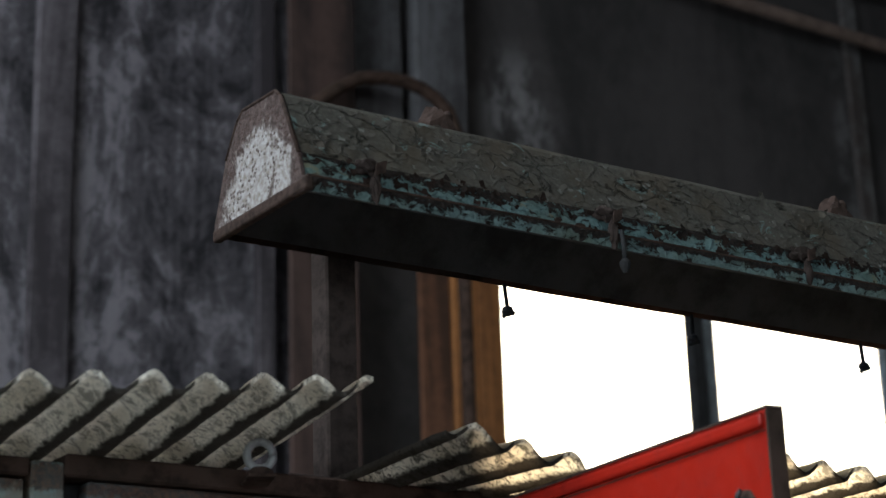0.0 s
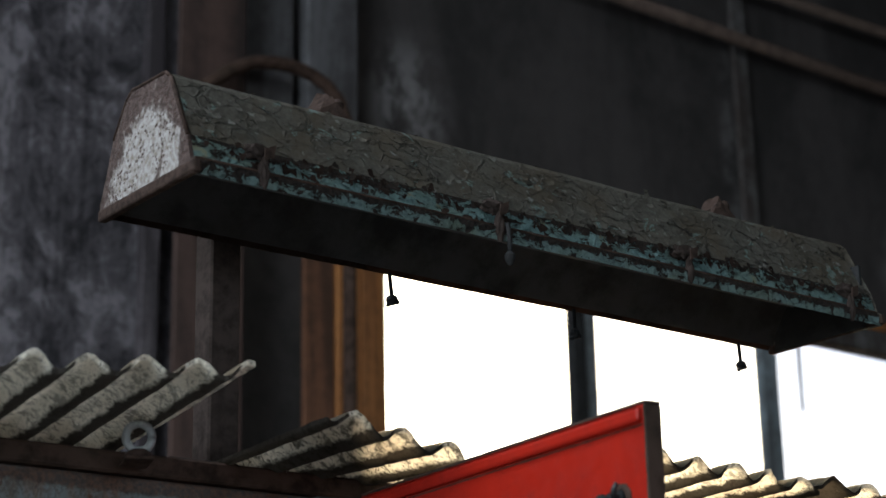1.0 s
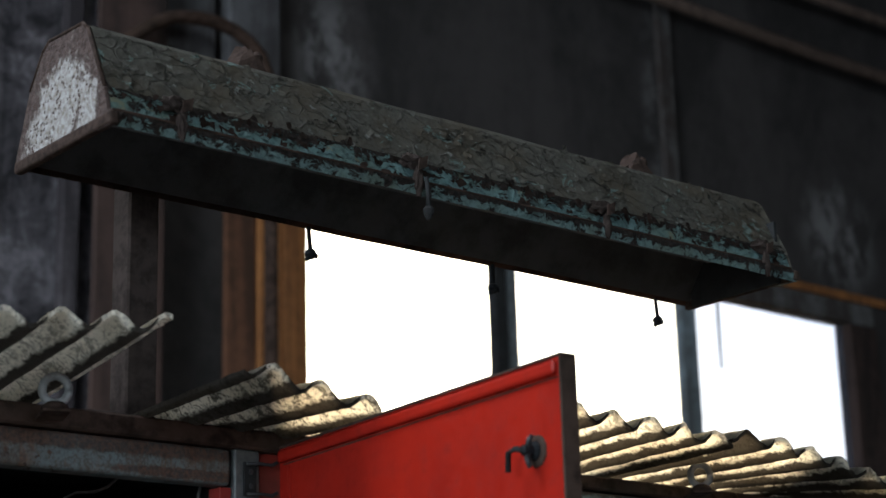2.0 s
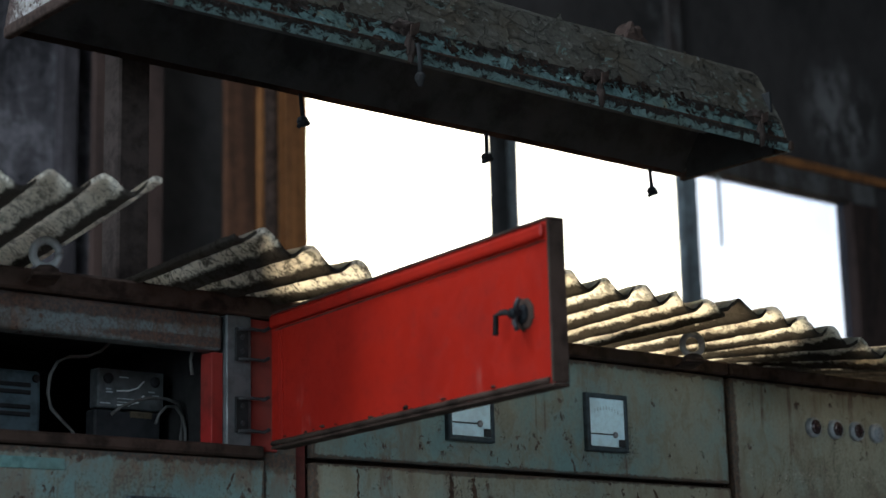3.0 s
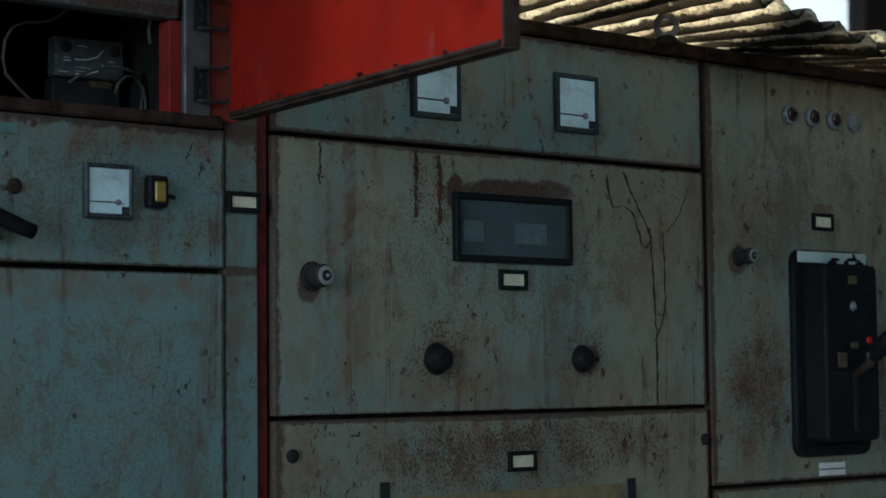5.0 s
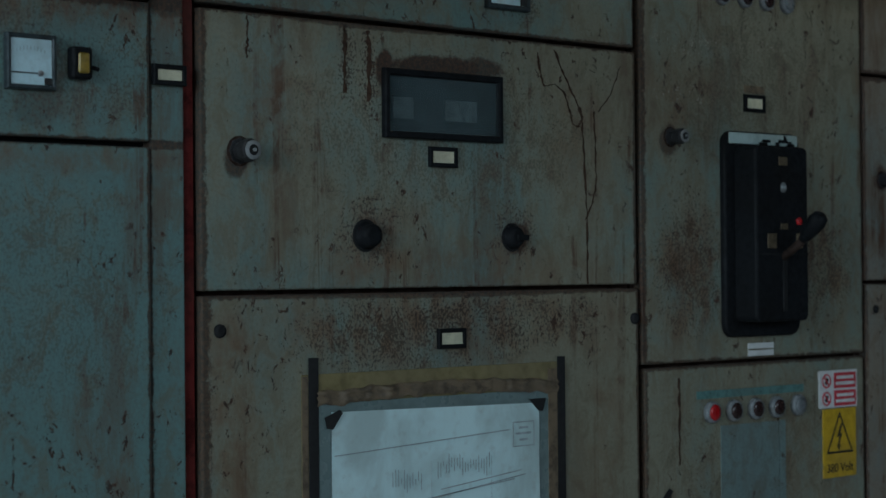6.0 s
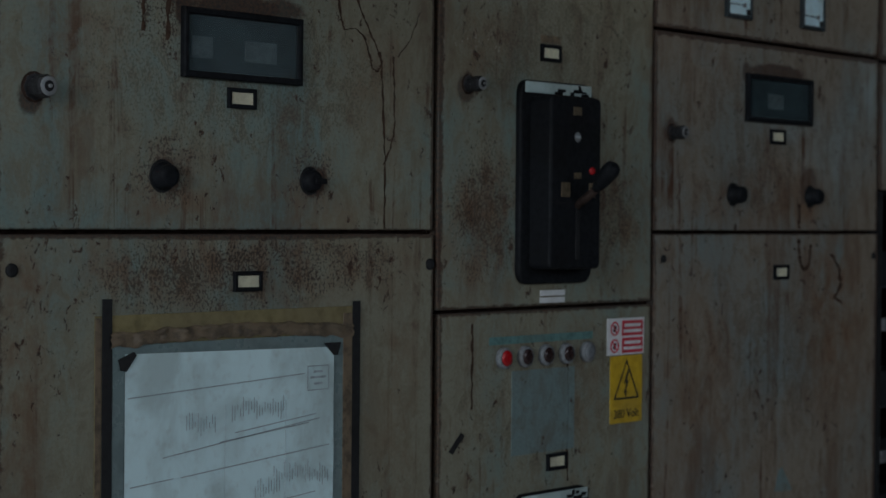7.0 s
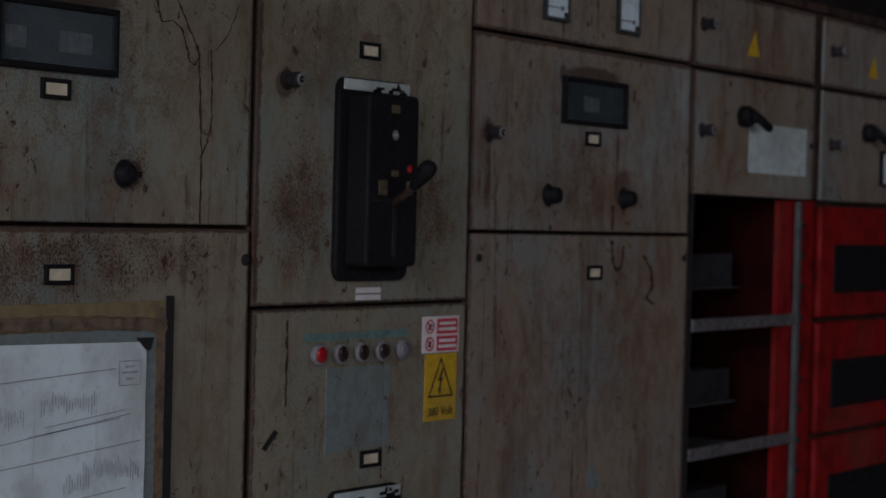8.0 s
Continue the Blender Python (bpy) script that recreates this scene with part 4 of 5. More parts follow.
part("hinge_rod", tube(bmesh.new(), [(-0.0760, -0.034, FZ0 + 0.002), (-0.0755, -0.036, 2.10), (-0.0760, -0.034, FZ1 - 0.006)], 0.0034, 8), M_nearblack, flap)

# devices inside the open cabinet
co = thing("contactor", (-0.36, 0.16, 1.996), "dusty blue-grey contactor with vent slots in the open cabinet", "contactor")
part("case", slab(-0.43, -0.341, 0.155, 0.24, 1.996, 2.118, bevel=0.006, seg=2), M_bluegrey, co)
for k, z in enumerate((2.094, 2.084, 2.064, 2.054)):
    part("vent", slab(-0.42, -0.358, 0.152, 0.1548, z, z + 0.006, bevel=0.001), M_nearblack, co)
for x in (-0.42, -0.350):
    part("screw", lathe(bmesh.new(), (x, 0.1545, 2.107), (0, -1, 0), [(0.006, 0), (0.005, 0.003)], 12), M_nearblack, co)
rl = thing("relay", (-0.2, 0.2, 1.996), "dark relay box with a printed grey front plate", "relay")
part("case", slab(-0.256, -0.149, 0.160, 0.186, 1.996, 2.074, bevel=0.003), M_tray, rl)
part("label_strip", slab(-0.200, -0.165, 0.1575, 0.1598, 2.064, 2.073), M_inset, rl, "yellowed label strip")
fr = part("front_plate", slab(-0.256, -0.149, 0.152, 0.176, 2.0745, 2.130, bevel=0.002), M_relay, rl)
for x in (-0.240, -0.165):
    part("terminal", lathe(bmesh.new(), (x, 0.1515, 2.116), (0, -1, 0), [(0.008, 0), (0.007, 0.003), (0.003, 0.004)], 14), M_tray, fr)
for dz in (0.0, -0.020):
    part("scale_arc", tube(bmesh.new(), [(-0.226, 0.1505, 2.099 + dz), (-0.208, 0.1505, 2.100 + dz), (-0.193, 0.1505, 2.105 + dz), (-0.183, 0.1505, 2.115 + dz)], 0.0013, 6), M_white, fr)
for z, w in ((2.088, 0.03), (2.083, 0.034), (2.078, 0.02)):
    part("scale_line", slab(-0.225, -0.225 + w, 0.1512, 0.1524, z, z + 0.0012), M_faint, fr)
for x, z, w in ((-0.222, 2.118, 0.014), (-0.243, 2.100, 0.008), (-0.243, 2.096, 0.010), (-0.175, 2.100, 0.010), (-0.168, 2.095, 0.010), (-0.252, 2.080, 0.016)):
    part("text_bar", slab(x, x + w, 0.1512, 0.1524, z, z + 0.0018), M_faint, fr)


def wire(pts, label):
    t = thing("wire", pts[0], label, "wire")
    part("strand", tube(bmesh.new(), pts, 0.0024, 8), M_cable, t)


wire([(-0.262, 0.10, 2.173), (-0.266, 0.10, 2.158), (-0.282, 0.10, 2.143), (-0.302, 0.10, 2.134), (-0.330, 0.10, 2.131), (-0.348, 0.10, 2.122), (-0.358, 0.10, 2.104), (-0.361, 0.10, 2.080), (-0.356, 0.10, 2.060), (-0.340, 0.10, 2.045), (-0.322, 0.10, 2.030), (-0.318, 0.10, 2.000)], "loose grey wire hanging in the cabinet")
wire([(-0.247, 0.13, 2.062), (-0.235, 0.125, 2.072), (-0.215, 0.12, 2.082), (-0.19, 0.12, 2.088), (-0.165, 0.12, 2.088), (-0.145, 0.12, 2.083), (-0.132, 0.13, 2.066), (-0.128, 0.14, 2.040), (-0.128, 0.14, 1.998)], "curled grey wire in front of the relay")
wire([(-0.182, 0.12, 2.052), (-0.176, 0.12, 2.066), (-0.165, 0.12, 2.077), (-0.150, 0.12, 2.078), (-0.138, 0.12, 2.066), (-0.133, 0.12, 2.045), (-0.132, 0.12, 1.998)], "curled grey wire in front of the relay")
wire([(-0.170, 0.045, 2.172), (-0.168, 0.045, 2.150), (-0.173, 0.045, 2.132), (-0.170, 0.045, 2.112)], "frayed wire end hanging from the lintel")

# the neighbour at the far end
cab_0 = cabinet(-1.9, -0.735, "blue-grey switch cabinet at the end of the row")
panel(cab_0, -1.895, -0.74, 0.12, 2.186, M_panel_l)
part("corner_post", slab(-0.7335, -0.6915, -0.008, 0.03, 0.0, 2.209, bevel=0.003), M_panel_l, cab_0, "blue-grey corner post")

# ---- main cabinet
cab_a = cabinet(0.0, 0.886, "grey-green rusty switch cabinet with a taped drawing")
panel(cab_a, 0.001, 0.878, 2.0025, 2.1865, M_panel_t)
panel(cab_a, 0.001, 0.881, 1.6035, 1.9955, M_panel_a)
panel(cab_a, 0.001, 0.884, 0.12, 1.5965, M_panel_p)
meter(cab_a, 0.246, 2.041, 0.093)
meter(cab_a, 0.536, 2.041, 0.093)
door_window(cab_a, 0.325, 0.567, 1.829, 1.933, ((0.345, 0.385), (0.450, 0.515)))
tag_holder(cab_a, 0.4445, 1.803)
tag_holder(cab_a, 0.459, 1.525)
lock(cab_a, 0.066, 1.799, 0.0165)
knob(cab_a, 0.292, 1.682, 0.0185, 0.022)
knob(cab_a, 0.591, 1.681, 0.017, 0.016, True)
screw(cab_a, 0.030, 1.548, 0.010)
screw(cab_a, 0.873, 1.546, 0.010)
rust_run(cab_a, [(0.652, 1.978), (0.655, 1.95), (0.665, 1.925), (0.69, 1.93), (0.71, 1.918), (0.725, 1.885), (0.73, 1.868), (0.742, 1.862), (0.752, 1.875), (0.748, 1.895)])
rust_run(cab_a, [(0.69, 1.985), (0.715, 1.94), (0.735, 1.91), (0.752, 1.88), (0.757, 1.80), (0.762, 1.70), (0.762, 1.605)])
rust_run(cab_a, [(0.78, 1.89), (0.783, 1.83), (0.784, 1.77), (0.775, 1.74), (0.757, 1.71)], 0.0016)
rust_run(cab_a, [(0.845, 1.97), (0.82, 1.92), (0.79, 1.89)], 0.0014)
rust_run(cab_a, [(0.08, 1.99), (0.081, 1.96), (0.079, 1.93)], 0.0018)
rust_run(cab_a, [(0.255, 1.99), (0.256, 1.95), (0.254, 1.89)], 0.003)
rust_run(cab_a, [(0.300, 1.985), (0.301, 1.94), (0.299, 1.88)], 0.0032)

# ---- breaker cabinet
cab_c = cabinet(0.891, 1.519, "grey-green switch cabinet with a big black circuit breaker")
panel(cab_c, 0.893, 1.516, 1.4665, 2.1865, M_panel_c)
panel(cab_c, 0.899, 1.5165, 0.12, 1.4595, M_panel_c)
for x in (1.107, 1.169, 1.230):
    pilot_light(cab_c, x, 2.113, 0.018, M_darklens)
pilot_light(cab_c, 1.289, 2.113, 0.018, M_greylens)
tag_holder(cab_c, 1.194, 1.925)
part("pink_tag", slab(1.166, 1.223, -0.0015, 0.0, 1.944, 1.957, bevel=0.0004), M_fold, cab_c, "faded pink tag")
lock(cab_c, 0.969, 1.856, 0.0135)


def rounded(x0, x1, z0, z1, r, y0, y1, bevel):
    """A slab with round corners in the fronts and an eased front edge."""
    o = []
    for cx, cz, a in ((x1 - r, z1 - r, 0), (x0 + r, z1 - r, 90), (x0 + r, z0 + r, 180), (x1 - r, z0 + r, 270)):
        o += [(cx + r * math.cos(radians(a + 15 * k)), cz + r * math.sin(radians(a + 15 * k))) for k in range(7)]
    bm = prism(bmesh.new(), o, y0, y1)
    if bevel:
        es = [e for e in bm.edges if all(abs(v.co.y - y0) < 1e-6 for v in e.verts)]
        bmesh.ops.bevel(bm, geom=es, offset=bevel, segments=2, affect="EDGES", profile=0.5)
    return bm


def breaker(parent, dz):
    """A moulded-case circuit breaker with its escutcheon and lever, its foot at z = 1.507 + dz."""
    b = part("breaker_frame", rounded(1.099, 1.309, 1.507 + dz, 1.873 + dz, 0.024, -0.012, 0.001, 0.004), M_black, parent, "black circuit breaker")
    part("frame_top", slab(1.108, 1.300, -0.0155, -0.0118, 1.850 + dz, 1.870 + dz, bevel=0.0015), M_plate, b, "bare pale top edge")
    bm = bmesh.new()
    for k in range(9):
        u = random.uniform(1.115, 1.285)
        zz = 1.849 + dz + random.choice((0.0, 0.0, 0.006, 0.011))
        box(bm, u, u + random.uniform(0.006, 0.024), -0.0172, -0.0154, zz, zz + random.uniform(0.003, 0.009), 0.0012)
    tagged(part("paint_residue", bm, M_black, b), kind="stuff")
    part("body", rounded(1.125, 1.272, 1.534 + dz, 1.845 + dz, 0.012, -0.060, -0.0115, 0.005), M_black, b)
    part("slot", slab(1.196, 1.208, -0.0625, -0.0598, 1.552 + dz, 1.652 + dz, bevel=0.0008), M_nearblack, b)
    part("upper_seam", slab(1.128, 1.269, -0.0612, -0.0597, 1.652 + dz, 1.655 + dz), M_nearblack, b)
    part("badge", lathe(bmesh.new(), (1.201, -0.0598, 1.772 + dz), (0, -1, 0), [(0.009, 0), (0.0085, 0.0012)], 20), M_bezel, b)
    part("badge_bar", slab(1.195, 1.207, -0.0619, -0.0608, 1.770 + dz, 1.775 + dz), M_faint, b)
    part("inset", slab(1.188, 1.212, -0.0612, -0.0597, 1.811 + dz, 1.826 + dz, bevel=0.0005), M_inset, b)
    part("inset", slab(1.192, 1.212, -0.0612, -0.0597, 1.697 + dz, 1.708 + dz, bevel=0.0005), M_inset, b)
    part("rating_plate", slab(1.155, 1.180, -0.0612, -0.0597, 1.664 + dz, 1.690 + dz, bevel=0.0005), M_inset, b)
    part("rating_plate", slab(1.236, 1.254, -0.0612, -0.0597, 1.664 + dz, 1.690 + dz, bevel=0.0005), M_inset, b)
    part("trip_button", lathe(bmesh.new(), (1.243, -0.0598, 1.712 + dz), (0, -1, 0), [(0.007, 0), (0.0065, 0.004), (0.004, 0.005)], 16), M_redlens, b, "red trip button")
    lev = part("lever", tube(bmesh.new(), [(1.202, -0.058, 1.648 + dz), (1.199, -0.085, 1.664 + dz), (1.196, -0.110, 1.681 + dz)], 0.008, 10, 0.9), M_rust, b, "rusty lever")
    part("grip", lathe(bmesh.new(), (1.1965, -0.104, 1.677 + dz), (-0.008, -0.078, 0.072), [(0.007, 0), (0.011, 0.010), (0.0145, 0.030), (0.0165, 0.048), (0.014, 0.060), (0.007, 0.065)], 18), M_black, lev, "black grip")
    return b


breaker(cab_c, 0.0)
breaker(cab_c, -0.743)
for z in (1.4895, 1.4765):
    part("white_strip", slab(1.171, 1.243, -0.0014, 0.0, z - 0.005, z + 0.005, bevel=0.0003), M_white, cab_c)
part("button_strip", slab(1.030, 1.329, -0.0012, 0.0, 1.401, 1.415, bevel=0.0003), M_teal, cab_c, "teal label strip")
for k, (x, lens) in enumerate(((1.074, M_redlens), (1.133, M_darklens), (1.193, M_darklens), (1.253, M_darklens), (1.316, M_greylens))):
    pilot_light(cab_c, x - 0.006, 1.377, 0.0195, lens)
part("cover_plate", slab(1.093, 1.275, -0.0012, 0.0, 1.200, 1.352, bevel=0.0004), M_patch, cab_c, "cleaner blue-grey cover plate")
tag_holder(cab_c, 1.222, 1.180)
bm = prism(bmesh.new(), [(0.957, 1.253), (0.967, 1.247), (0.935, 1.217), (0.925, 1.223)], -0.001, 0.0)
part("tape_scrap", bm, M_tape, cab_c, "scrap of black tape")
rust_run(cab_c, [(1.255, 1.36), (1.256, 1.30), (1.254, 1.22), (1.257, 1.14)], 0.003)
rust_run(cab_c, [(0.985, 1.44), (0.986, 1.38), (0.984, 1.29)], 0.0025)

# signs on the breaker cabinet
rs = part("prohibition_sign", slab(1.374, 1.492, -0.0016, 0.0, 1.366, 1.436, bevel=0.0003), M_white, cab_c, "white and red prohibition sign")
for z in (1.402, 1.369):
    part("red_field", slab(1.420, 1.487, -0.0022, -0.0015, z, z + 0.029), M_signred, rs)
    for k, w in ((0.017, 0.052), (0.006, 0.058)):
        part("text_bar", slab(1.4535 - w / 2, 1.4535 + w / 2, -0.0027, -0.0021, z + k, z + k + 0.006), M_white, rs)
    bm = bmesh.new()
    for k in range(20):
        a, b = 2 * math.pi * k / 20, 2 * math.pi * (k + 1) / 20
        o = [(1.397 + r * math.cos(u), z + 0.0145 + r * math.sin(u)) for r, u in ((0.0135, a), (0.0135, b), (0.0105, b), (0.0105, a))]
        prism(bm, o, -0.0023, -0.0015)
    prism(bm, [(1.3885, z + 0.0225), (1.3905, z + 0.0245), (1.4055, z + 0.0065), (1.4035, z + 0.0045)], -0.0022, -0.0015)
    part("ban_ring", bm, M_signred, rs)
    part("pictogram", prism(bmesh.new(), [(1.391, z + 0.010), (1.398, z + 0.007), (1.404, z + 0.018), (1.397, z + 0.021)], -0.0019, -0.0015), M_ink, rs)
ys = part("warning_sign", slab(1.385, 1.487, -0.0016, 0.0, 1.235, 1.364, bevel=0.0003), M_yellow, cab_c, "yellow high voltage warning sign")
A, B, C = (1.436, 1.358), (1.395, 1.280), (1.477, 1.280)


def shrunk(p, f):
    return (1.436 + (p[0] - 1.436) * f, 1.306 + (p[1] - 1.306) * f)


bm = bmesh.new()
for p, q in ((A, B), (B, C), (C, A)):
    prism(bm, [p, q, shrunk(q, 0.85), shrunk(p, 0.85)], -0.0022, -0.0015)
part("triangle", bm, M_ink, ys)
bm = prism(bmesh.new(), [(1.440, 1.336), (1.427, 1.310), (1.435, 1.312), (1.430, 1.296), (1.4265, 1.297), (1.4335, 1.285), (1.438, 1.297), (1.4345, 1.2965), (1.444, 1.318), (1.436, 1.316), (1.4455, 1.336)], -0.0022, -0.0015)
part("lightning_bolt", bm, M_ink, ys)


def lettering(text, x, z, size, material, parent):
    cu = bpy.data.curves.new("lettering", "FONT")
    cu.body, cu.size, cu.align_x, cu.extrude = text, size, "CENTER", 0.0003
    tmp = bpy.data.objects.new("lettering_source", cu)
    scene.collection.objects.link(tmp)
    bpy.context.view_layer.update()
    me = bpy.data.meshes.new_from_object(tmp.evaluated_get(bpy.context.evaluated_depsgraph_get()))
    bpy.data.objects.remove(tmp)
    me.transform(Matrix.Translation(Vector((x, -0.0021, z)) - Vector(top_of(parent).location)) @ Matrix.Rotation(math.pi / 2, 4, "X"))
    me.materials.clear()
    me.materials.append(material)
    ob = new("lettering", me)
    ob.parent = parent
    return ob


lettering("380 Volt", 1.436, 1.245, 0.0235, M_ink, ys)

# ---- next cabinet
cab_d = cabinet(1.520, 2.410, "brown-stained grey switch cabinet with two meters")
panel(cab_d, 1.522, 2.400, 2.0025, 2.1865, M_panel_d)
panel(cab_d, 1.524, 2.404, 1.6035, 1.9955, M_panel_d)
panel(cab_d, 1.526, 2.407, 0.12, 1.5965, M_panel_d)
meter(cab_d, 1.762, 2.041, 0.094)
meter(cab_d, 2.054, 2.041, 0.094)
door_window(cab_d, 1.842, 2.102, 1.831, 1.931, ((1.93, 1.99),))
tag_holder(cab_d, 1.968, 1.803)
tag_holder(cab_d, 1.988, 1.515)
lock(cab_d, 1.580, 1.797, 0.0135)
knob(cab_d, 1.802, 1.678, 0.0185, 0.028)
knob(cab_d, 2.107, 1.678, 0.0185, 0.028)
screw(cab_d, 1.555, 1.548), screw(cab_d, 2.385, 1.546)
part("sticker_remains", prism(bmesh.new(), [(1.973, 1.046), (2.046, 1.042), (2.003, 1.097), (1.99, 1.090)], -0.001, 0.0), M_patch, cab_d, "torn pale sticker remains")
rust_run(cab_d, [(2.06, 1.585), (2.065, 1.54), (2.085, 1.515), (2.105, 1.53), (2.11, 1.57)], 0.006)
rust_run(cab_d, [(2.20, 1.55), (2.235, 1.52), (2.24, 1.48), (2.215, 1.455), (2.25, 1.44)], 0.006)
rust_run(cab_d, [(2.06, 1.66), (2.062, 1.63), (2.06, 1.607)], 0.005)


# ---- far cabinets: one with open shelves, one with red drawers
def lever_handle(parent, x, z):
    h = part("handle_boss", lathe(bmesh.new(), (x, 0.0005, z), (0, -1, 0), [(0.026, 0), (0.026, 0.02), (0.02, 0.03)], 18), M_black, parent)
    part("lever", tube(bmesh.new(), [(x - 0.01, -0.030, z + 0.006), (x + 0.03, -0.036, z - 0.008), (x + 0.075, -0.038, z - 0.026)], 0.014, 10, 0.75), M_black, h, "black lever handle")
    return h


def triangle_sign(parent, x, z, s):
    return part("warning_triangle", prism(bmesh.new(), [(x - s / 2, z), (x + s / 2, z), (x + 0.1 * s, z + s * 0.95)], -0.0012, 0.0), M_yellow, parent, "yellow warning triangle")


cab_e = thing("switch_cabinet", (2.75, 0.3, 0.0), "brown-stained switch cabinet with open red-lined shelves", "switch cabinet", "row of switch cabinets")
part("body", slab(2.412, 3.100, 0.024, DEPTH, 1.695, TOP), M_nearblack, cab_e, "dark sheet metal carcass")
part("side_wall", slab(2.412, 2.430, 0.0, DEPTH, 0.0, 1.694), M_nearblack, cab_e)
part("back_wall", slab(2.4305, 3.10, 0.57, DEPTH, 0.0, 1.694), M_nearblack, cab_e)
part("side_lining", slab(3.030, 3.104, 0.027, 0.568, 0.0, 1.694), M_redshade, cab_e, "red painted side wall")
part("back_lining", slab(2.432, 3.028, 0.55, 0.568, 0.0, 1.694), M_redshade, cab_e, "red painted back wall")
part("top_rail", slab(2.412, 3.106, -0.006, 0.03, TOP, TOP + 0.022, bevel=0.003), M_rail, cab_e, "rusty brown top rail")
panel(cab_e, 2.414, 3.066, 1.9985, 2.1865, M_panel_d)
panel(cab_e, 2.414, 3.078, 1.698, 1.990, M_panel_d)
part("edge_strip", slab(3.080, 3.106, 0.002, 0.0235, 1.698, 2.1865, bevel=0.001), M_rail, cab_e)
lock(cab_e, 2.455, 2.099, 0.0135), lock(cab_e, 2.458, 1.849, 0.0135)
triangle_sign(cab_e, 2.712, 2.044, 0.066)
part("blank_plate", slab(2.70, 3.025, -0.0014, 0.0, 1.757, 1.880, bevel=0.0004), M_plate, cab_e, "pale blank plate")
lever_handle(cab_e, 2.66, 1.893)
screw(cab_e, 3.052, 1.838, 0.008)
part("front_strip", slab(3.009, 3.104, 0.008, 0.0265, 0.0, 1.694, bevel=0.001), M_red_in, cab_e, "red painted front strip")
up = part("upright", slab(2.985, 3.008, -0.004, 0.010, 0.0, 1.692, bevel=0.003), M_grey, cab_e, "grey steel upright")
for k in range(12):
    part("bolt", lathe(bmesh.new(), (3.012, -0.0035, 0.75 + 0.08 * k), (0, -1, 0), [(0.008, 0), (0.007, 0.005)], 8, False), M_nearblack, up)
part("red_upright", slab(2.905, 2.984, 0.012, 0.026, 0.0, 1.692), M_red_in, cab_e)
for z in (1.375, 1.068, 0.76):
    s = part("shelf", slab(2.432, 2.879, 0.006, 0.54, z - 0.005, z, bevel=0.001), M_grey, cab_e, "grey steel shelf")
    part("shelf_lip", slab(2.432, 2.983, -0.003, 0.005, z - 0.004, z + 0.026, bevel=0.002), M_steel, s, "bare steel lip")
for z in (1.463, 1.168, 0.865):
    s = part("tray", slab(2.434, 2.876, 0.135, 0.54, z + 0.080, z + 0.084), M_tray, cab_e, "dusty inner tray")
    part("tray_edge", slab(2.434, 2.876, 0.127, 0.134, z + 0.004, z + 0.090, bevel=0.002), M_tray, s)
    part("tray_lip", slab(2.434, 2.900, 0.120, 0.134, z, z + 0.0035, bevel=0.001), M_grey, s)

cab_f = thing("switch_cabinet", (3.5, 0.3, 0.0), "switch cabinet with red drawers below brown-stained doors", "switch cabinet", "row of switch cabinets")
part("body", slab(3.107, 3.86, 0.024, DEPTH, 0.0, TOP), M_rail, cab_f)
part("top_rail", slab(3.107, 3.86, -0.006, 0.0235, TOP, TOP + 0.022, bevel=0.003), M_rail, cab_f, "rusty brown top rail")
panel(cab_f, 3.118, 3.855, 1.9985, 2.1865, M_panel_d)
panel(cab_f, 3.118, 3.855, 1.698, 1.990, M_panel_d)
lock(cab_f, 3.175, 2.097, 0.0135), lock(cab_f, 3.180, 1.847, 0.0135)
triangle_sign(cab_f, 3.44, 2.044, 0.066)
lever_handle(cab_f, 3.40, 1.890)
meter(cab_f, 3.50, 1.745, 0.1, M_black)
for z in (1.385, 1.075, 0.765):
    d = part("drawer", slab(3.125, 3.850, -0.004, 0.02, z, z + 0.298, bevel=0.008, seg=2), M_red_in, cab_f, "red drawer front")
    part("window", slab(3.215, 3.78, -0.0075, -0.0042, z + 0.075, z + 0.185, bevel=0.0015), M_black, d, "dark drawer window")
    part("window_rim", ring_frame(bmesh.new(), 3.205, 3.79, z + 0.065, z + 0.195, 0.009, -0.0085, -0.0043, 0.001), M_black, d)

# the row goes on out of sight
cab_g = cabinet(3.862, 4.9, "brown-stained switch cabinet far down the row")
panel(cab_g, 3.866, 4.896, 0.12, 2.1865, M_panel_d)

# ---------------------------------------------------------------- taped drawing
dr = thing("taped_drawing", (0.44, -0.01, 1.08), "stained wiring drawing in a taped plastic pocket on the door", "drawing")
part("backing_card", slab(0.170, 0.698, -0.0022, -0.0006, 1.06, 1.481, bevel=0.0004), M_card, dr, "brown backing card")
part("pocket", slab(0.200, 0.684, -0.0034, -0.0024, 1.06, 1.438, bevel=0.0003), M_pocket, dr, "cloudy plastic pocket")
bm = bmesh.new()
NX, NZ = 22, 14
grid = [[bm.verts.new((0.221 + 0.421 * i / NX, -0.0052 - 0.0012 * (noise.noise(Vector((i * 0.35, j * 0.4, 3))) + 0.3), 1.425 - 0.008 * i / NX - 0.34 * j / NZ)) for i in range(NX + 1)] for j in range(NZ + 1)]
for j in range(NZ):
    for i in range(NX):
        f = bm.faces.new((grid[j][i], grid[j][i + 1], grid[j + 1][i + 1], grid[j + 1][i]))
        f.smooth = True
pp = part("sheet", bm, M_paper, dr, "stained white drawing sheet")
PY0, PY1 = -0.0078, -0.0072


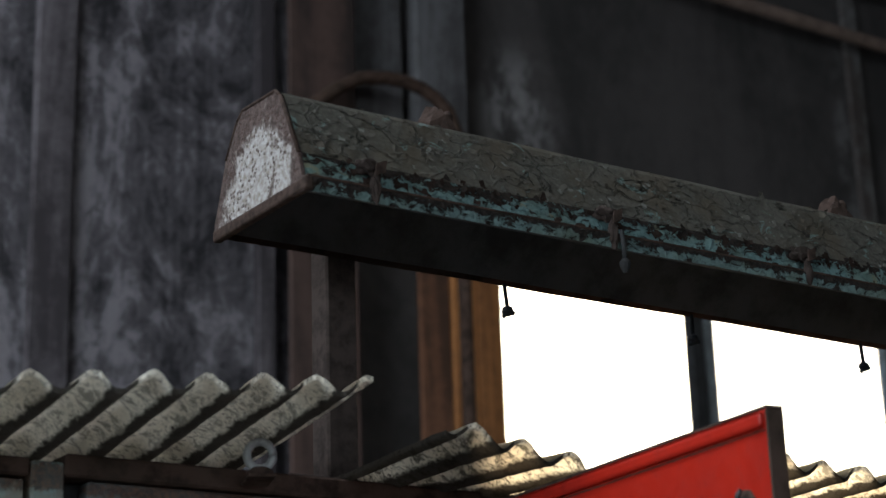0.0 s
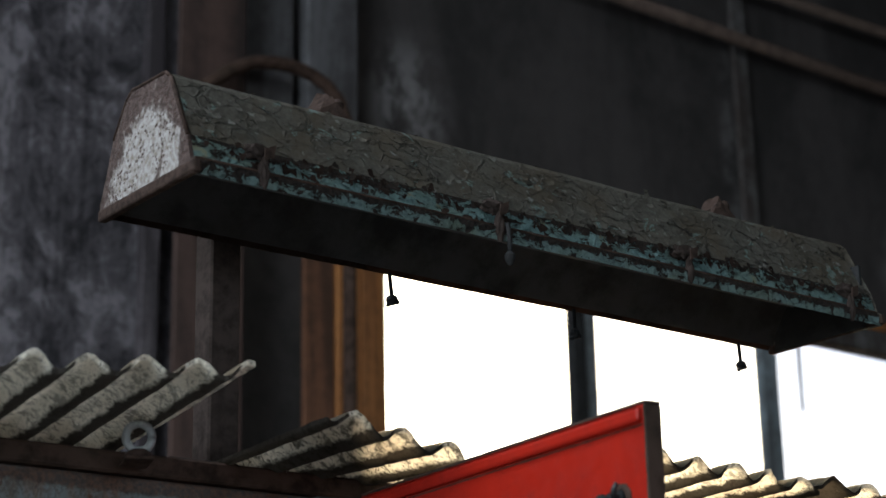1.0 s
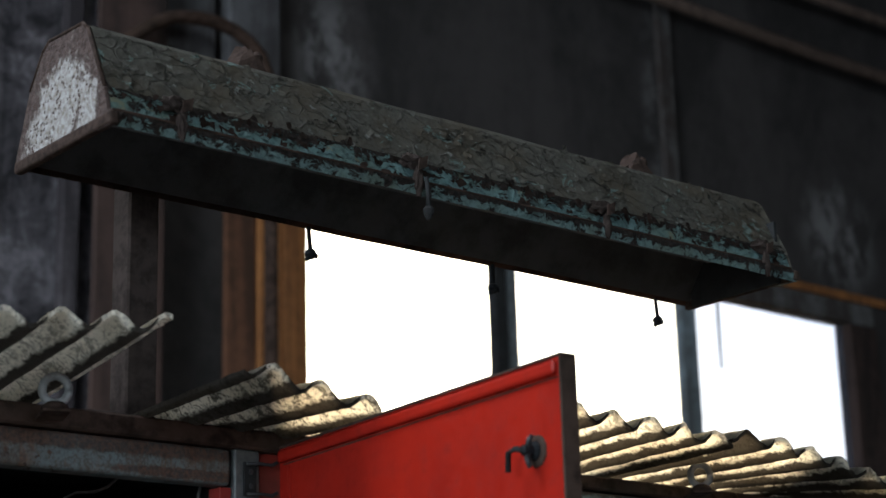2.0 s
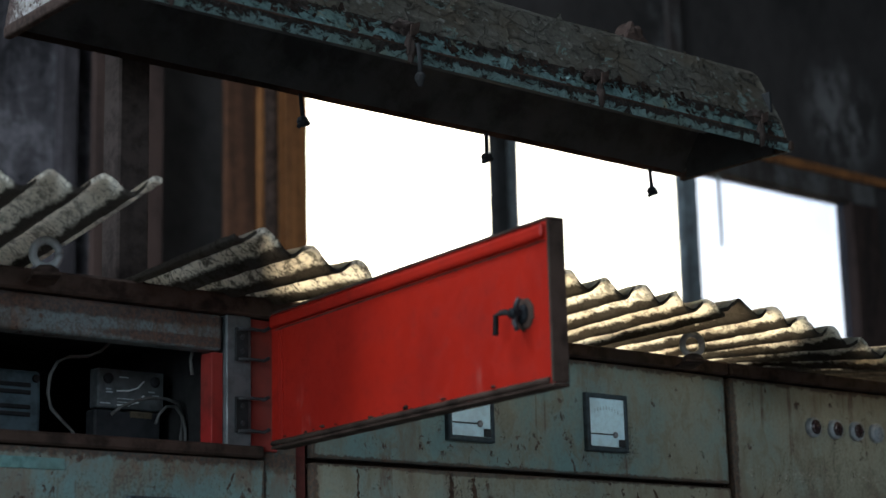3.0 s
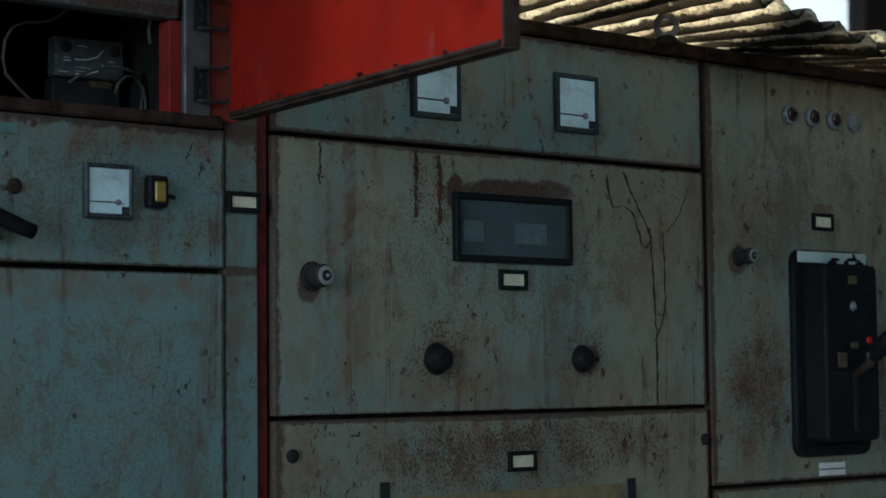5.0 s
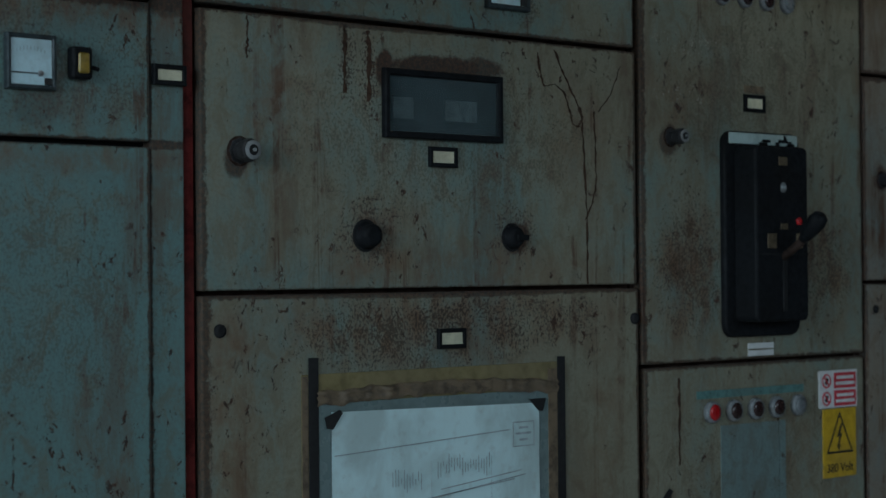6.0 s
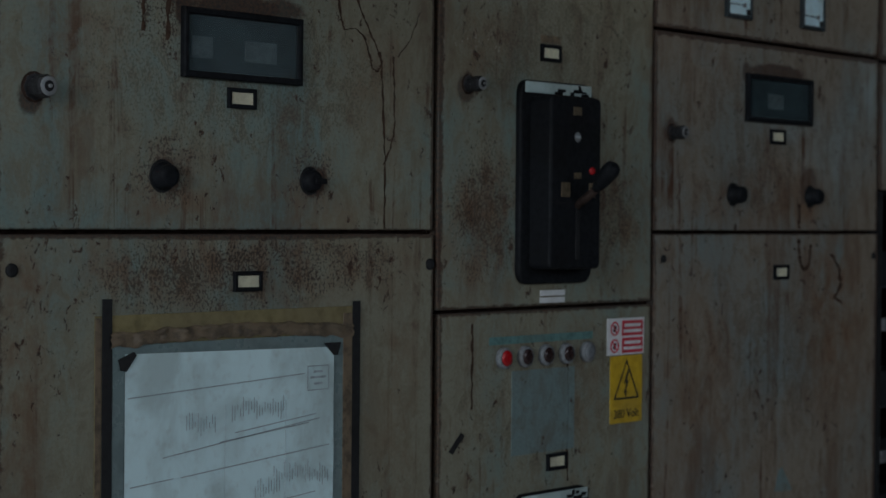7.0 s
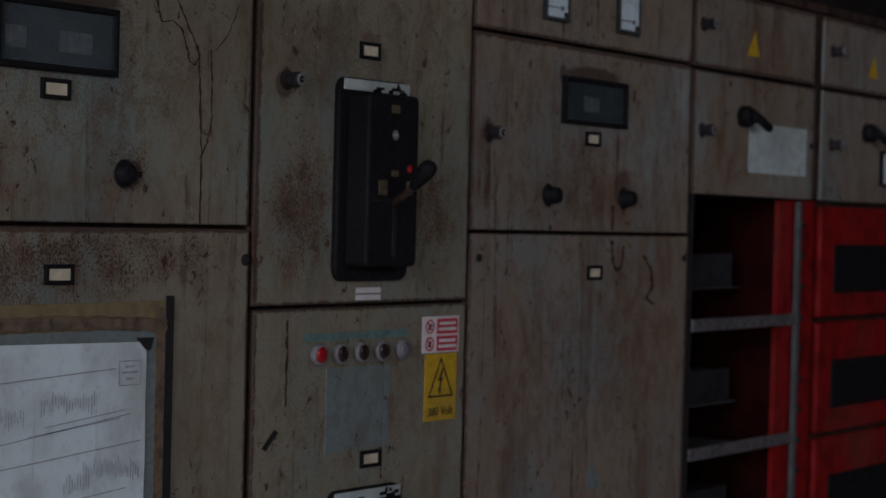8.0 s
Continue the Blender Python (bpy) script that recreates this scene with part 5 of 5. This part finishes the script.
def ruled(x0, z0, x1, z1, w=0.0007, mat=M_faint, name="ruled_line"):
    q = [(x0, z0 - w), (x1, z1 - w), (x1, z1 + w), (x0, z0 + w)]
    return part(name, prism(bmesh.new(), q, PY0, PY1), mat, pp)


ruled(0.225, 1.361, 0.575, 1.378)
ruled(0.29, 1.27, 0.61, 1.306), ruled(0.43, 1.296, 0.60, 1.313), ruled(0.40, 1.284, 0.585, 1.300)
ruled(0.230, 1.232, 0.31, 1.238, 0.0007), ruled(0.325, 1.238, 0.63, 1.262, 0.0008)
ruled(0.25, 1.162, 0.60, 1.19)
bm = bmesh.new()
for a in ((0.582, 1.388, 0.629, 1.3895), (0.582, 1.350, 0.629, 1.3515)):
    box(bm, a[0], a[2], PY0, PY1, a[1], a[3])
box(bm, 0.582, 0.5832, PY0, PY1, 1.352, 1.388), box(bm, 0.6278, 0.629, PY0, PY1, 1.352, 1.388)
part("title_frame", bm, M_faint, pp)
for z, w in ((1.378, 0.02), (1.369, 0.034), (1.359, 0.018)):
    part("text_bar", slab(0.6055 - w / 2, 0.6055 + w / 2, PY0, PY1, z, z + 0.0035), M_faint, pp)
bm = bmesh.new()
rnd = random.Random(5)
for cx, cz, n in ((0.365, 1.315, 11), (0.48, 1.33, 20), (0.25, 1.17, 13), (0.55, 1.225, 14), (0.61, 1.215, 8), (0.50, 1.205, 10)):
    for k in range(n):
        u, h = cx - 0.0028 * n + 0.0056 * k, rnd.uniform(0.008, 0.03)
        v = cz + rnd.uniform(-0.006, 0.006)
        box(bm, u, u + 0.0009, PY0, PY1, v - h / 2, v + h / 2)
tagged(part("fine_print", bm, M_faint, pp), kind="stuff")
for x in (0.41, 0.535):
    ruled(x, 1.16, x + 0.0006, 1.34, 0.0001)
for q in ([(0.208, 1.418), (0.235, 1.428), (0.240, 1.423), (0.222, 1.400), (0.212, 1.402)], [(0.618, 1.424), (0.655, 1.424), (0.648, 1.404), (0.640, 1.404)]):
    part("corner_tape", prism(bmesh.new(), q, -0.0086, -0.0066), M_tape, dr, "dark corner tape")
for x0, x1, zt in ((0.181, 0.199, 1.505), (0.685, 0.703, 1.489)):
    part("tape_strip", slab(x0, x1, -0.0046, -0.0036, 1.06, zt, bevel=0.0003), M_tape, dr, "black tape strip")
bm = bmesh.new()
rows = []
for k in range(91):
    f = k / 90
    x = 0.195 + 0.49 * f
    z = 1.446 + 0.009 * math.sin(f * 3.0) - 0.004 * f + 0.004 * noise.noise(Vector((k * 0.18, 0, 0)))
    b = 0.006 + 0.006 * noise.noise(Vector((k * 0.22, 4, 0))) + 0.003 * noise.noise(Vector((k * 0.7, 2, 0)))
    rim = 0.004 * noise.noise(Vector((k * 0.3, 9, 0)))
    rows.append([bm.verts.new(p) for p in ((x, -0.0036, z + 0.009 + rim * 0.5), (x, -0.0040 - b * 0.9, z + 0.0045 + rim), (x, -0.0040 - b * 0.15, z + 0.001), (x, -0.0045 - b * 0.8, z - 0.004 + rim), (x, -0.0060, z - 0.012 - rim))])
for a, b in zip(rows, rows[1:]):
    for j in range(4):
        bm.faces.new((a[j], a[j + 1], b[j + 1], b[j])).smooth = True
part("folded_edge", bm, M_fold, dr, "wrinkled brown tape edge")
part("edge_tape", slab(0.664, 0.684, -0.0048, -0.0036, 1.06, 1.47, bevel=0.0003), M_fold, dr)
part("edge_tape", slab(0.170, 0.1805, -0.0030, -0.0023, 1.06, 1.478), M_fold, dr)

# ---------------------------------------------------------------- corrugated sheets on the cabinets
def corrugated(x0, x1, front, z_left, z_right, pitch, phase, seed, drop, rest, mat, turn=0.0, sunk=2.227, back=0.55, bulge=0.0):
    """Waves run along y; the free front edge hangs out over the doors."""
    rnd = random.Random(seed)
    t = thing("corrugated_sheet", ((x0 + x1) / 2, 0.2, 2.225), "dirty cream corrugated roofing sheet lying on the cabinets", "roofing sheet", "corrugated sheets on the cabinets")
    bm = bmesh.new()
    n = int((x1 - x0) / pitch * 18)
    ys = [front + 0.36 * k / 40 for k in range(41)] + [front + 0.36 + (back - front - 0.36) * k / 6 for k in range(1, 7)]
    upper, lower, flute = [], [], {}
    for j, y in enumerate(ys):
        up, lo = [], []
        for i in range(n + 1):
            x = x0 + (x1 - x0) * i / n
            zl = z_left + (z_right - z_left) * (x - x0) / (x1 - x0) + 4 * bulge * (x - x0) * (x1 - x) / (x1 - x0) ** 2
            rear = max(zl - drop, rest)
            base = rear + (zl - rear) * max(0.0, (0.05 - y) / (0.05 - front)) - (rear - sunk) * min(1.0, max(0.0, (y - 0.05) / 0.30))
            wave = math.cos(2 * math.pi * (x - phase) / pitch)
            z = base + 0.0105 * wave + 0.0016 * noise.noise(Vector((x * 30, y * 18, seed))) + 0.0012 * noise.noise(Vector((x * 75, y * 75, seed)))
            flute[len(flute)] = (x - phase) / pitch
            yy = y
            if j == 0:
                yy += 0.012 * noise.noise(Vector((x * 24, seed, 0))) + 0.004 * noise.noise(Vector((x * 120, seed, 5)))
            up.append(bm.verts.new((x, yy, z + 0.0030)))
            lo.append(bm.verts.new((x, yy, z - 0.0030)))
        upper.append(up), lower.append(lo)
    for j in range(len(ys) - 1):
        for i in range(n):
            f = bm.faces.new((upper[j][i], upper[j][i + 1], upper[j + 1][i + 1], upper[j + 1][i]))
            f.smooth, f.material_index = True, 1
            bm.faces.new((lower[j][i], lower[j + 1][i], lower[j + 1][i + 1], lower[j][i + 1])).smooth = True
    for i in range(n):
        bm.faces.new((upper[0][i], lower[0][i], lower[0][i + 1], upper[0][i + 1]))
        bm.faces.new((upper[-1][i], upper[-1][i + 1], lower[-1][i + 1], lower[-1][i]))
    for j in range(len(ys) - 1):
        bm.faces.new((upper[j][0], upper[j + 1][0], lower[j + 1][0], lower[j][0]))
        bm.faces.new((upper[j][-1], lower[j][-1], lower[j + 1][-1], upper[j + 1][-1]))
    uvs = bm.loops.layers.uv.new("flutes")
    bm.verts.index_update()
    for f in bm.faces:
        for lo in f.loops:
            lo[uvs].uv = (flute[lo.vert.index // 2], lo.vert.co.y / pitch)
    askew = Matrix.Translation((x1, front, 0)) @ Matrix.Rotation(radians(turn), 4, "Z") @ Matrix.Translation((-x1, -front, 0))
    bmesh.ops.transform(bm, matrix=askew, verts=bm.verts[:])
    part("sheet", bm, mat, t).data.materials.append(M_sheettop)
    return t


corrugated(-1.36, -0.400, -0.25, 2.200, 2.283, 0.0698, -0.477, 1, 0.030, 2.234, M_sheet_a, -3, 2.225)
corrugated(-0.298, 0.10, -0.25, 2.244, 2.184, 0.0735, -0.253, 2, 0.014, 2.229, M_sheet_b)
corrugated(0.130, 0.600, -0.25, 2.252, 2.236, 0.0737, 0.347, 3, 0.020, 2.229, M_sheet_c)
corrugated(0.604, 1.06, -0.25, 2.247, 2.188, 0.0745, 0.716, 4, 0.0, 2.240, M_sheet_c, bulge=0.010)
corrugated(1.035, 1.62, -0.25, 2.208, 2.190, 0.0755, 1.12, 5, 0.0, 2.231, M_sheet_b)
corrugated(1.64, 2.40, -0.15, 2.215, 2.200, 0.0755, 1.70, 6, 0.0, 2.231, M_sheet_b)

# lifting eyes, set forward to fit the camera's view; plates added to carry them
eye_bolt = thing("lifting_eye", (0, 0, 0), "rusty lifting eye on an added plate in front of the cabinet top", "lifting eye", "lifting eyes")
bm = bmesh.new()
ring = [(0.0165 * math.cos(2 * math.pi * k / 24), 0, 0.027 + 0.0175 * math.sin(2 * math.pi * k / 24)) for k in range(25)]
tube(bm, ring, 0.0055, 10)
part("ring", bm, M_zinc, eye_bolt)
part("foot", lathe(bmesh.new(), (0, 0, 0), (0, 0, 1), [(0.018, 0), (0.017, 0.006), (0.010, 0.011)], 16), M_rust, eye_bolt)
eye_bolt.matrix_basis = pose(-0.453, -0.060, 2.2020, 0, 0, -20)
eye_two = copy_thing(eye_bolt, pose(0.719, -0.075, 2.1905, 0, 0, -32))
for e in (eye_bolt, eye_two):
    x, y, z = e.location
    part("added_plate", slab(x - 0.018, x + 0.018, y - 0.020, -0.0135, z - 0.004, z - 0.0002, bevel=0.001), M_rail, e)

# ---------------------------------------------------------------- lamp post and fluorescent lamp
lp = thing("lamp_post", (-0.27, 0.08, 2.212), "rusty box-section post standing on the cabinet", "post")
part("shaft", slab(-0.287, -0.238, 0.05, 0.095, 2.2225, 2.66, bevel=0.003), M_post, lp)
part("foot", slab(-0.35, -0.226, 0.045, 0.12, 2.2135, 2.2345, bevel=0.002), M_post, lp)
part("arm", slab(-0.305, -0.250, 0.0, 0.05, 2.59, 2.63, bevel=0.002), M_post, lp)

LX0, LX1 = -0.468, 0.828
PROFILE = [(-0.215, 2.532), (-0.219, 2.550), (-0.208, 2.554), (-0.199, 2.588), (-0.152, 2.682), (-0.140, 2.692), (-0.052, 2.696), (-0.036, 2.686), (-0.004, 2.640), (0.016, 2.585), (0.028, 2.556), (0.026, 2.540)]
lamp = thing("fluorescent_lamp", (0.16, -0.1, 2.5), "old fluorescent trough lamp with peeling teal and grey paint", "ceiling lamp")


def sheet_strip(pts, x0, x1, nx, thick, bend=0.0):
    """A sheet along x that follows pts of (y, z), with a little unevenness."""
    bm = bmesh.new()
    rows = []
    for i in range(nx + 1):
        x = x0 + (x1 - x0) * i / nx
        rows.append([bm.verts.new((x, y + 0.0012 * noise.noise(Vector((x * 9, y * 30, z * 30))), z + 0.0014 * noise.noise(Vector((x * 7, y * 20, 8))))) for y, z in pts])
    for a, b in zip(rows, rows[1:]):
        for j in range(len(pts) - 1):
            bm.faces.new((a[j], b[j], b[j + 1], a[j + 1]))
    geom = bmesh.ops.solidify(bm, geom=bm.faces[:], thickness=thick)
    return bm


part("front_lip", sheet_strip(PROFILE[0:3], LX0, LX1, 40, 0.002), M_lamplip, lamp, "peeling teal lip")
part("front_side", sheet_strip(PROFILE[2:4], LX0, LX1, 40, 0.002), M_lampside, lamp, "peeling teal side")
part("hood", sheet_strip(PROFILE[3:9], LX0, LX1, 60, 0.002), M_lamptop, lamp, "hood with curling grey paint")
part("back_side", sheet_strip(PROFILE[8:12], LX0, LX1, 40, 0.002), M_rail, lamp)
part("reflector", sheet_strip([(-0.205, 2.540), (-0.165, 2.615), (-0.035, 2.615), (0.016, 2.545)], LX0 + 0.006, LX1 - 0.006, 10, 0.0015), M_reflector, lamp, "dark grey inner reflector")
part("ballast_ridge", slab(LX0 + 0.06, LX1 - 0.06, -0.118, -0.082, 2.583, 2.614, bevel=0.004), M_reflector, lamp)


def end_cap(x0, x1, mat, name):
    bm = bmesh.new()
    a = [bm.verts.new((x0, y, z)) for y, z in PROFILE]
    b = [bm.verts.new((x1, y, z)) for y, z in PROFILE]
    bm.faces.new(a), bm.faces.new(b[::-1])
    for k in range(len(a)):
        j = (k + 1) % len(a)
        bm.faces.new((a[k], b[k], b[j], a[j]))
    return part(name, bm, mat, lamp, "pitted end plate")


end_cap(LX0 - 0.006, LX0 - 0.001, M_lampend, "end_plate")
end_cap(LX1 + 0.001, LX1 + 0.006, M_lamptop, "end_plate")
part("end_lip", slab(LX0 - 0.008, LX0 + 0.004, -0.221, 0.030, 2.533, 2.550, bevel=0.003, seg=2), M_rust, lamp, "rusty end lip")
part("end_lip", slab(LX1 - 0.004, LX1 + 0.008, -0.221, 0.030, 2.534, 2.550, bevel=0.003, seg=2), M_rail, lamp)
bm = bmesh.new()
for a, b in zip(PROFILE[3:9], PROFILE[4:9]):
    tube(bm, [(LX0 - 0.005, *a), (LX0 - 0.005, *b)], 0.0028, 6)
part("end_seam", bm, M_rust, lamp, "rusty folded seam")

part("groove", slab(LX0, LX1, -0.2125, -0.2065, 2.5525, 2.5565, bevel=0.001), M_rail, lamp, "rusty groove")
# dark slab added so that the trough's far end looks shaded
part("inner_end_shade", slab(LX1 - 0.012, LX1 - 0.006, -0.19, 0.005, 2.533, 2.64), M_nearblack, lamp)

# spring clips on the lamp's front
def lump(centre, radii, seed, rough=0.4):
    bm = bmesh.new()
    bmesh.ops.create_icosphere(bm, subdivisions=3, radius=1)
    for v in bm.verts:
        k = 1 + rough * noise.noise(v.co * 1.8 + Vector((seed * 7.3, 0, 0))) + 0.4 * rough * noise.noise(v.co * 5 + Vector((0, seed, 0)))
        v.co = Vector(centre) + Vector((v.co.x * radii[0], v.co.y * radii[1], v.co.z * radii[2])) * k
    return bm


for n, x in enumerate((-0.371, 0.016, 0.388, 0.757)):
    c = part("clip", lump((x, -0.217, 2.552), (0.0075, 0.006, 0.021), n, 0.35), M_post, lamp, "rusty spring clip")
    part("clip_head", lump((x - 0.006, -0.210, 2.581), (0.019, 0.008, 0.011), n + 5, 0.7), M_post, c)
    bm = prism(bmesh.new(), [(x - 0.004, 2.566), (x + 0.011, 2.572), (x + 0.014, 2.590), (x - 0.002, 2.583)], -0.2235, -0.2215)
    part("torn_flag", bm, M_rust, c, "torn brown paint flag")
for x in (-0.20, 0.573):
    bm = bmesh.new()
    bmesh.ops.create_icosphere(bm, subdivisions=3, radius=1)
    for v in bm.verts:
        k = 1 + 0.35 * noise.noise(v.co * 1.7 + Vector((x * 9, 0, 0))) + 0.12 * noise.noise(v.co * 5)
        up = max(0.0, 1 - abs(v.co.x) * 0.8)
        v.co = Vector((x + 0.036 * v.co.x * k, -0.105 + 0.024 * v.co.y * k, 2.690 + (0.052 * up if v.co.z > 0 else 0.01) * v.co.z * k))
    b = part("hanger", bm, M_rust, lamp, "rusty hanger bracket")
    part("hanger_bolt", lathe(bmesh.new(), (x + 0.02, -0.105, 2.693), (0, 0, 1), [(0.009, 0), (0.009, 0.034), (0.005, 0.040)], 8, False), M_rust, b)

# curled paint flakes on the hood and teal scabs on the side
rnd = random.Random(11)


def flakes(name, count, sizes, place, mat, label, curl):
    bm = bmesh.new()
    for _ in range(count):
        o, u, v, nrm = place()
        a = rnd.uniform(0, 2 * math.pi)
        p, q = math.cos(a) * u + math.sin(a) * v, -math.sin(a) * u + math.cos(a) * v
        s = rnd.uniform(*sizes)
        k = rnd.uniform(0.3, 1.0) * curl
        rows = []
        for i in range(4):
            f = i / 3
            w = s * (1.15 - 0.4 * f) * rnd.uniform(0.5, 1.2)
            c = o + p * (s * f * 1.4) + nrm * (0.0012 + s * k * f * f)
            rows.append((bm.verts.new(c - q * w * 0.6), bm.verts.new(c + q * w * rnd.uniform(0.3, 1.1))))
        for r0, r1 in zip(rows, rows[1:]):
            bm.faces.new((r0[0], r0[1], r1[1], r1[0]))
    bmesh.ops.solidify(bm, geom=bm.faces[:], thickness=0.0007)
    return tagged(part(name, bm, mat, lamp, label), kind="stuff")


def on_strip(a, b):
    d = Vector((0, b[0] - a[0], b[1] - a[1]))
    n = Vector((0, -d.z, d.y)).normalized()
    if n.z < 0 or (abs(n.z) < 0.3 and n.y > 0):
        n = -n

    def place():
        f = rnd.random()
        return Vector((rnd.uniform(LX0 + 0.01, LX1 - 0.03), a[0] + d.y * f, a[1] + d.z * f)), Vector((1, 0, 0)), d.normalized(), n
    return place


flakes("flaking_paint", 620, (0.003, 0.010), on_strip(PROFILE[3], PROFILE[4]), M_lamptop, "curled grey paint flakes", 0.36)
flakes("pale_flaking_paint", 90, (0.002, 0.007), on_strip(PROFILE[3], PROFILE[4]), M_flake, "curled pale paint flakes", 0.28)
flakes("flaking_paint", 170, (0.003, 0.008), on_strip(PROFILE[5], PROFILE[6]), M_lamptop, "curled grey paint flakes", 0.3)
flakes("flaking_teal_paint", 150, (0.004, 0.009), on_strip(PROFILE[2], PROFILE[3]), M_lampside, "lifting teal paint flakes", 0.4)
flakes("flaking_rust", 110, (0.004, 0.010), on_strip(PROFILE[2], PROFILE[3]), M_rust, "lifting rusty flakes", 0.4)


# wire ends hanging from the lamp
def hanging_cord(x, y, z0, length, lean):
    t = thing("cord_end", (x, y, z0), "short dangling cord with a knotted end under the lamp", "cord", "cords under the lamp")
    part("cord", tube(bmesh.new(), [(x, y, z0), (x + lean * 0.3, y, z0 - length * 0.4), (x + lean, y, z0 - length)], 0.0032, 8), M_black, t)
    bm = lathe(bmesh.new(), (x + lean, y, z0 - length + 0.004), (0, 0, -1), [(0.003, 0), (0.008, 0.003), (0.0095, 0.009), (0.006, 0.014), (0.003, 0.016)], 9, False)
    part("knot", bm, M_black, t)
    part("stub", tube(bmesh.new(), [(x + lean, y, z0 - length - 0.004), (x + lean + 0.011, y, z0 - length - 0.006)], 0.0042, 7), M_black, t)
    part("stub", tube(bmesh.new(), [(x + lean, y, z0 - length - 0.004), (x + lean - 0.008, y, z0 - length - 0.014)], 0.0035, 7), M_black, t)


hanging_cord(-0.002, 0.018, 2.541, 0.038, 0.004)
hanging_cord(0.362, 0.018, 2.541, 0.036, 0.0)
hanging_cord(0.738, 0.018, 2.541, 0.036, 0.003)
tt = thing("cord_end", (0.024, -0.226, 2.55), "grey dangling cord with a knotted end on the lamp's lip", "cord", "cords under the lamp")
part("cord", tube(bmesh.new(), [(0.024, -0.225, 2.556), (0.024, -0.228, 2.534), (0.025, -0.227, 2.510)], 0.0032, 8), M_nearblack, tt)
part("knot", lathe(bmesh.new(), (0.025, -0.227, 2.514), (0, 0, -1), [(0.004, 0), (0.008, 0.005), (0.007, 0.012), (0.003, 0.020)], 9, False), M_nearblack, tt)
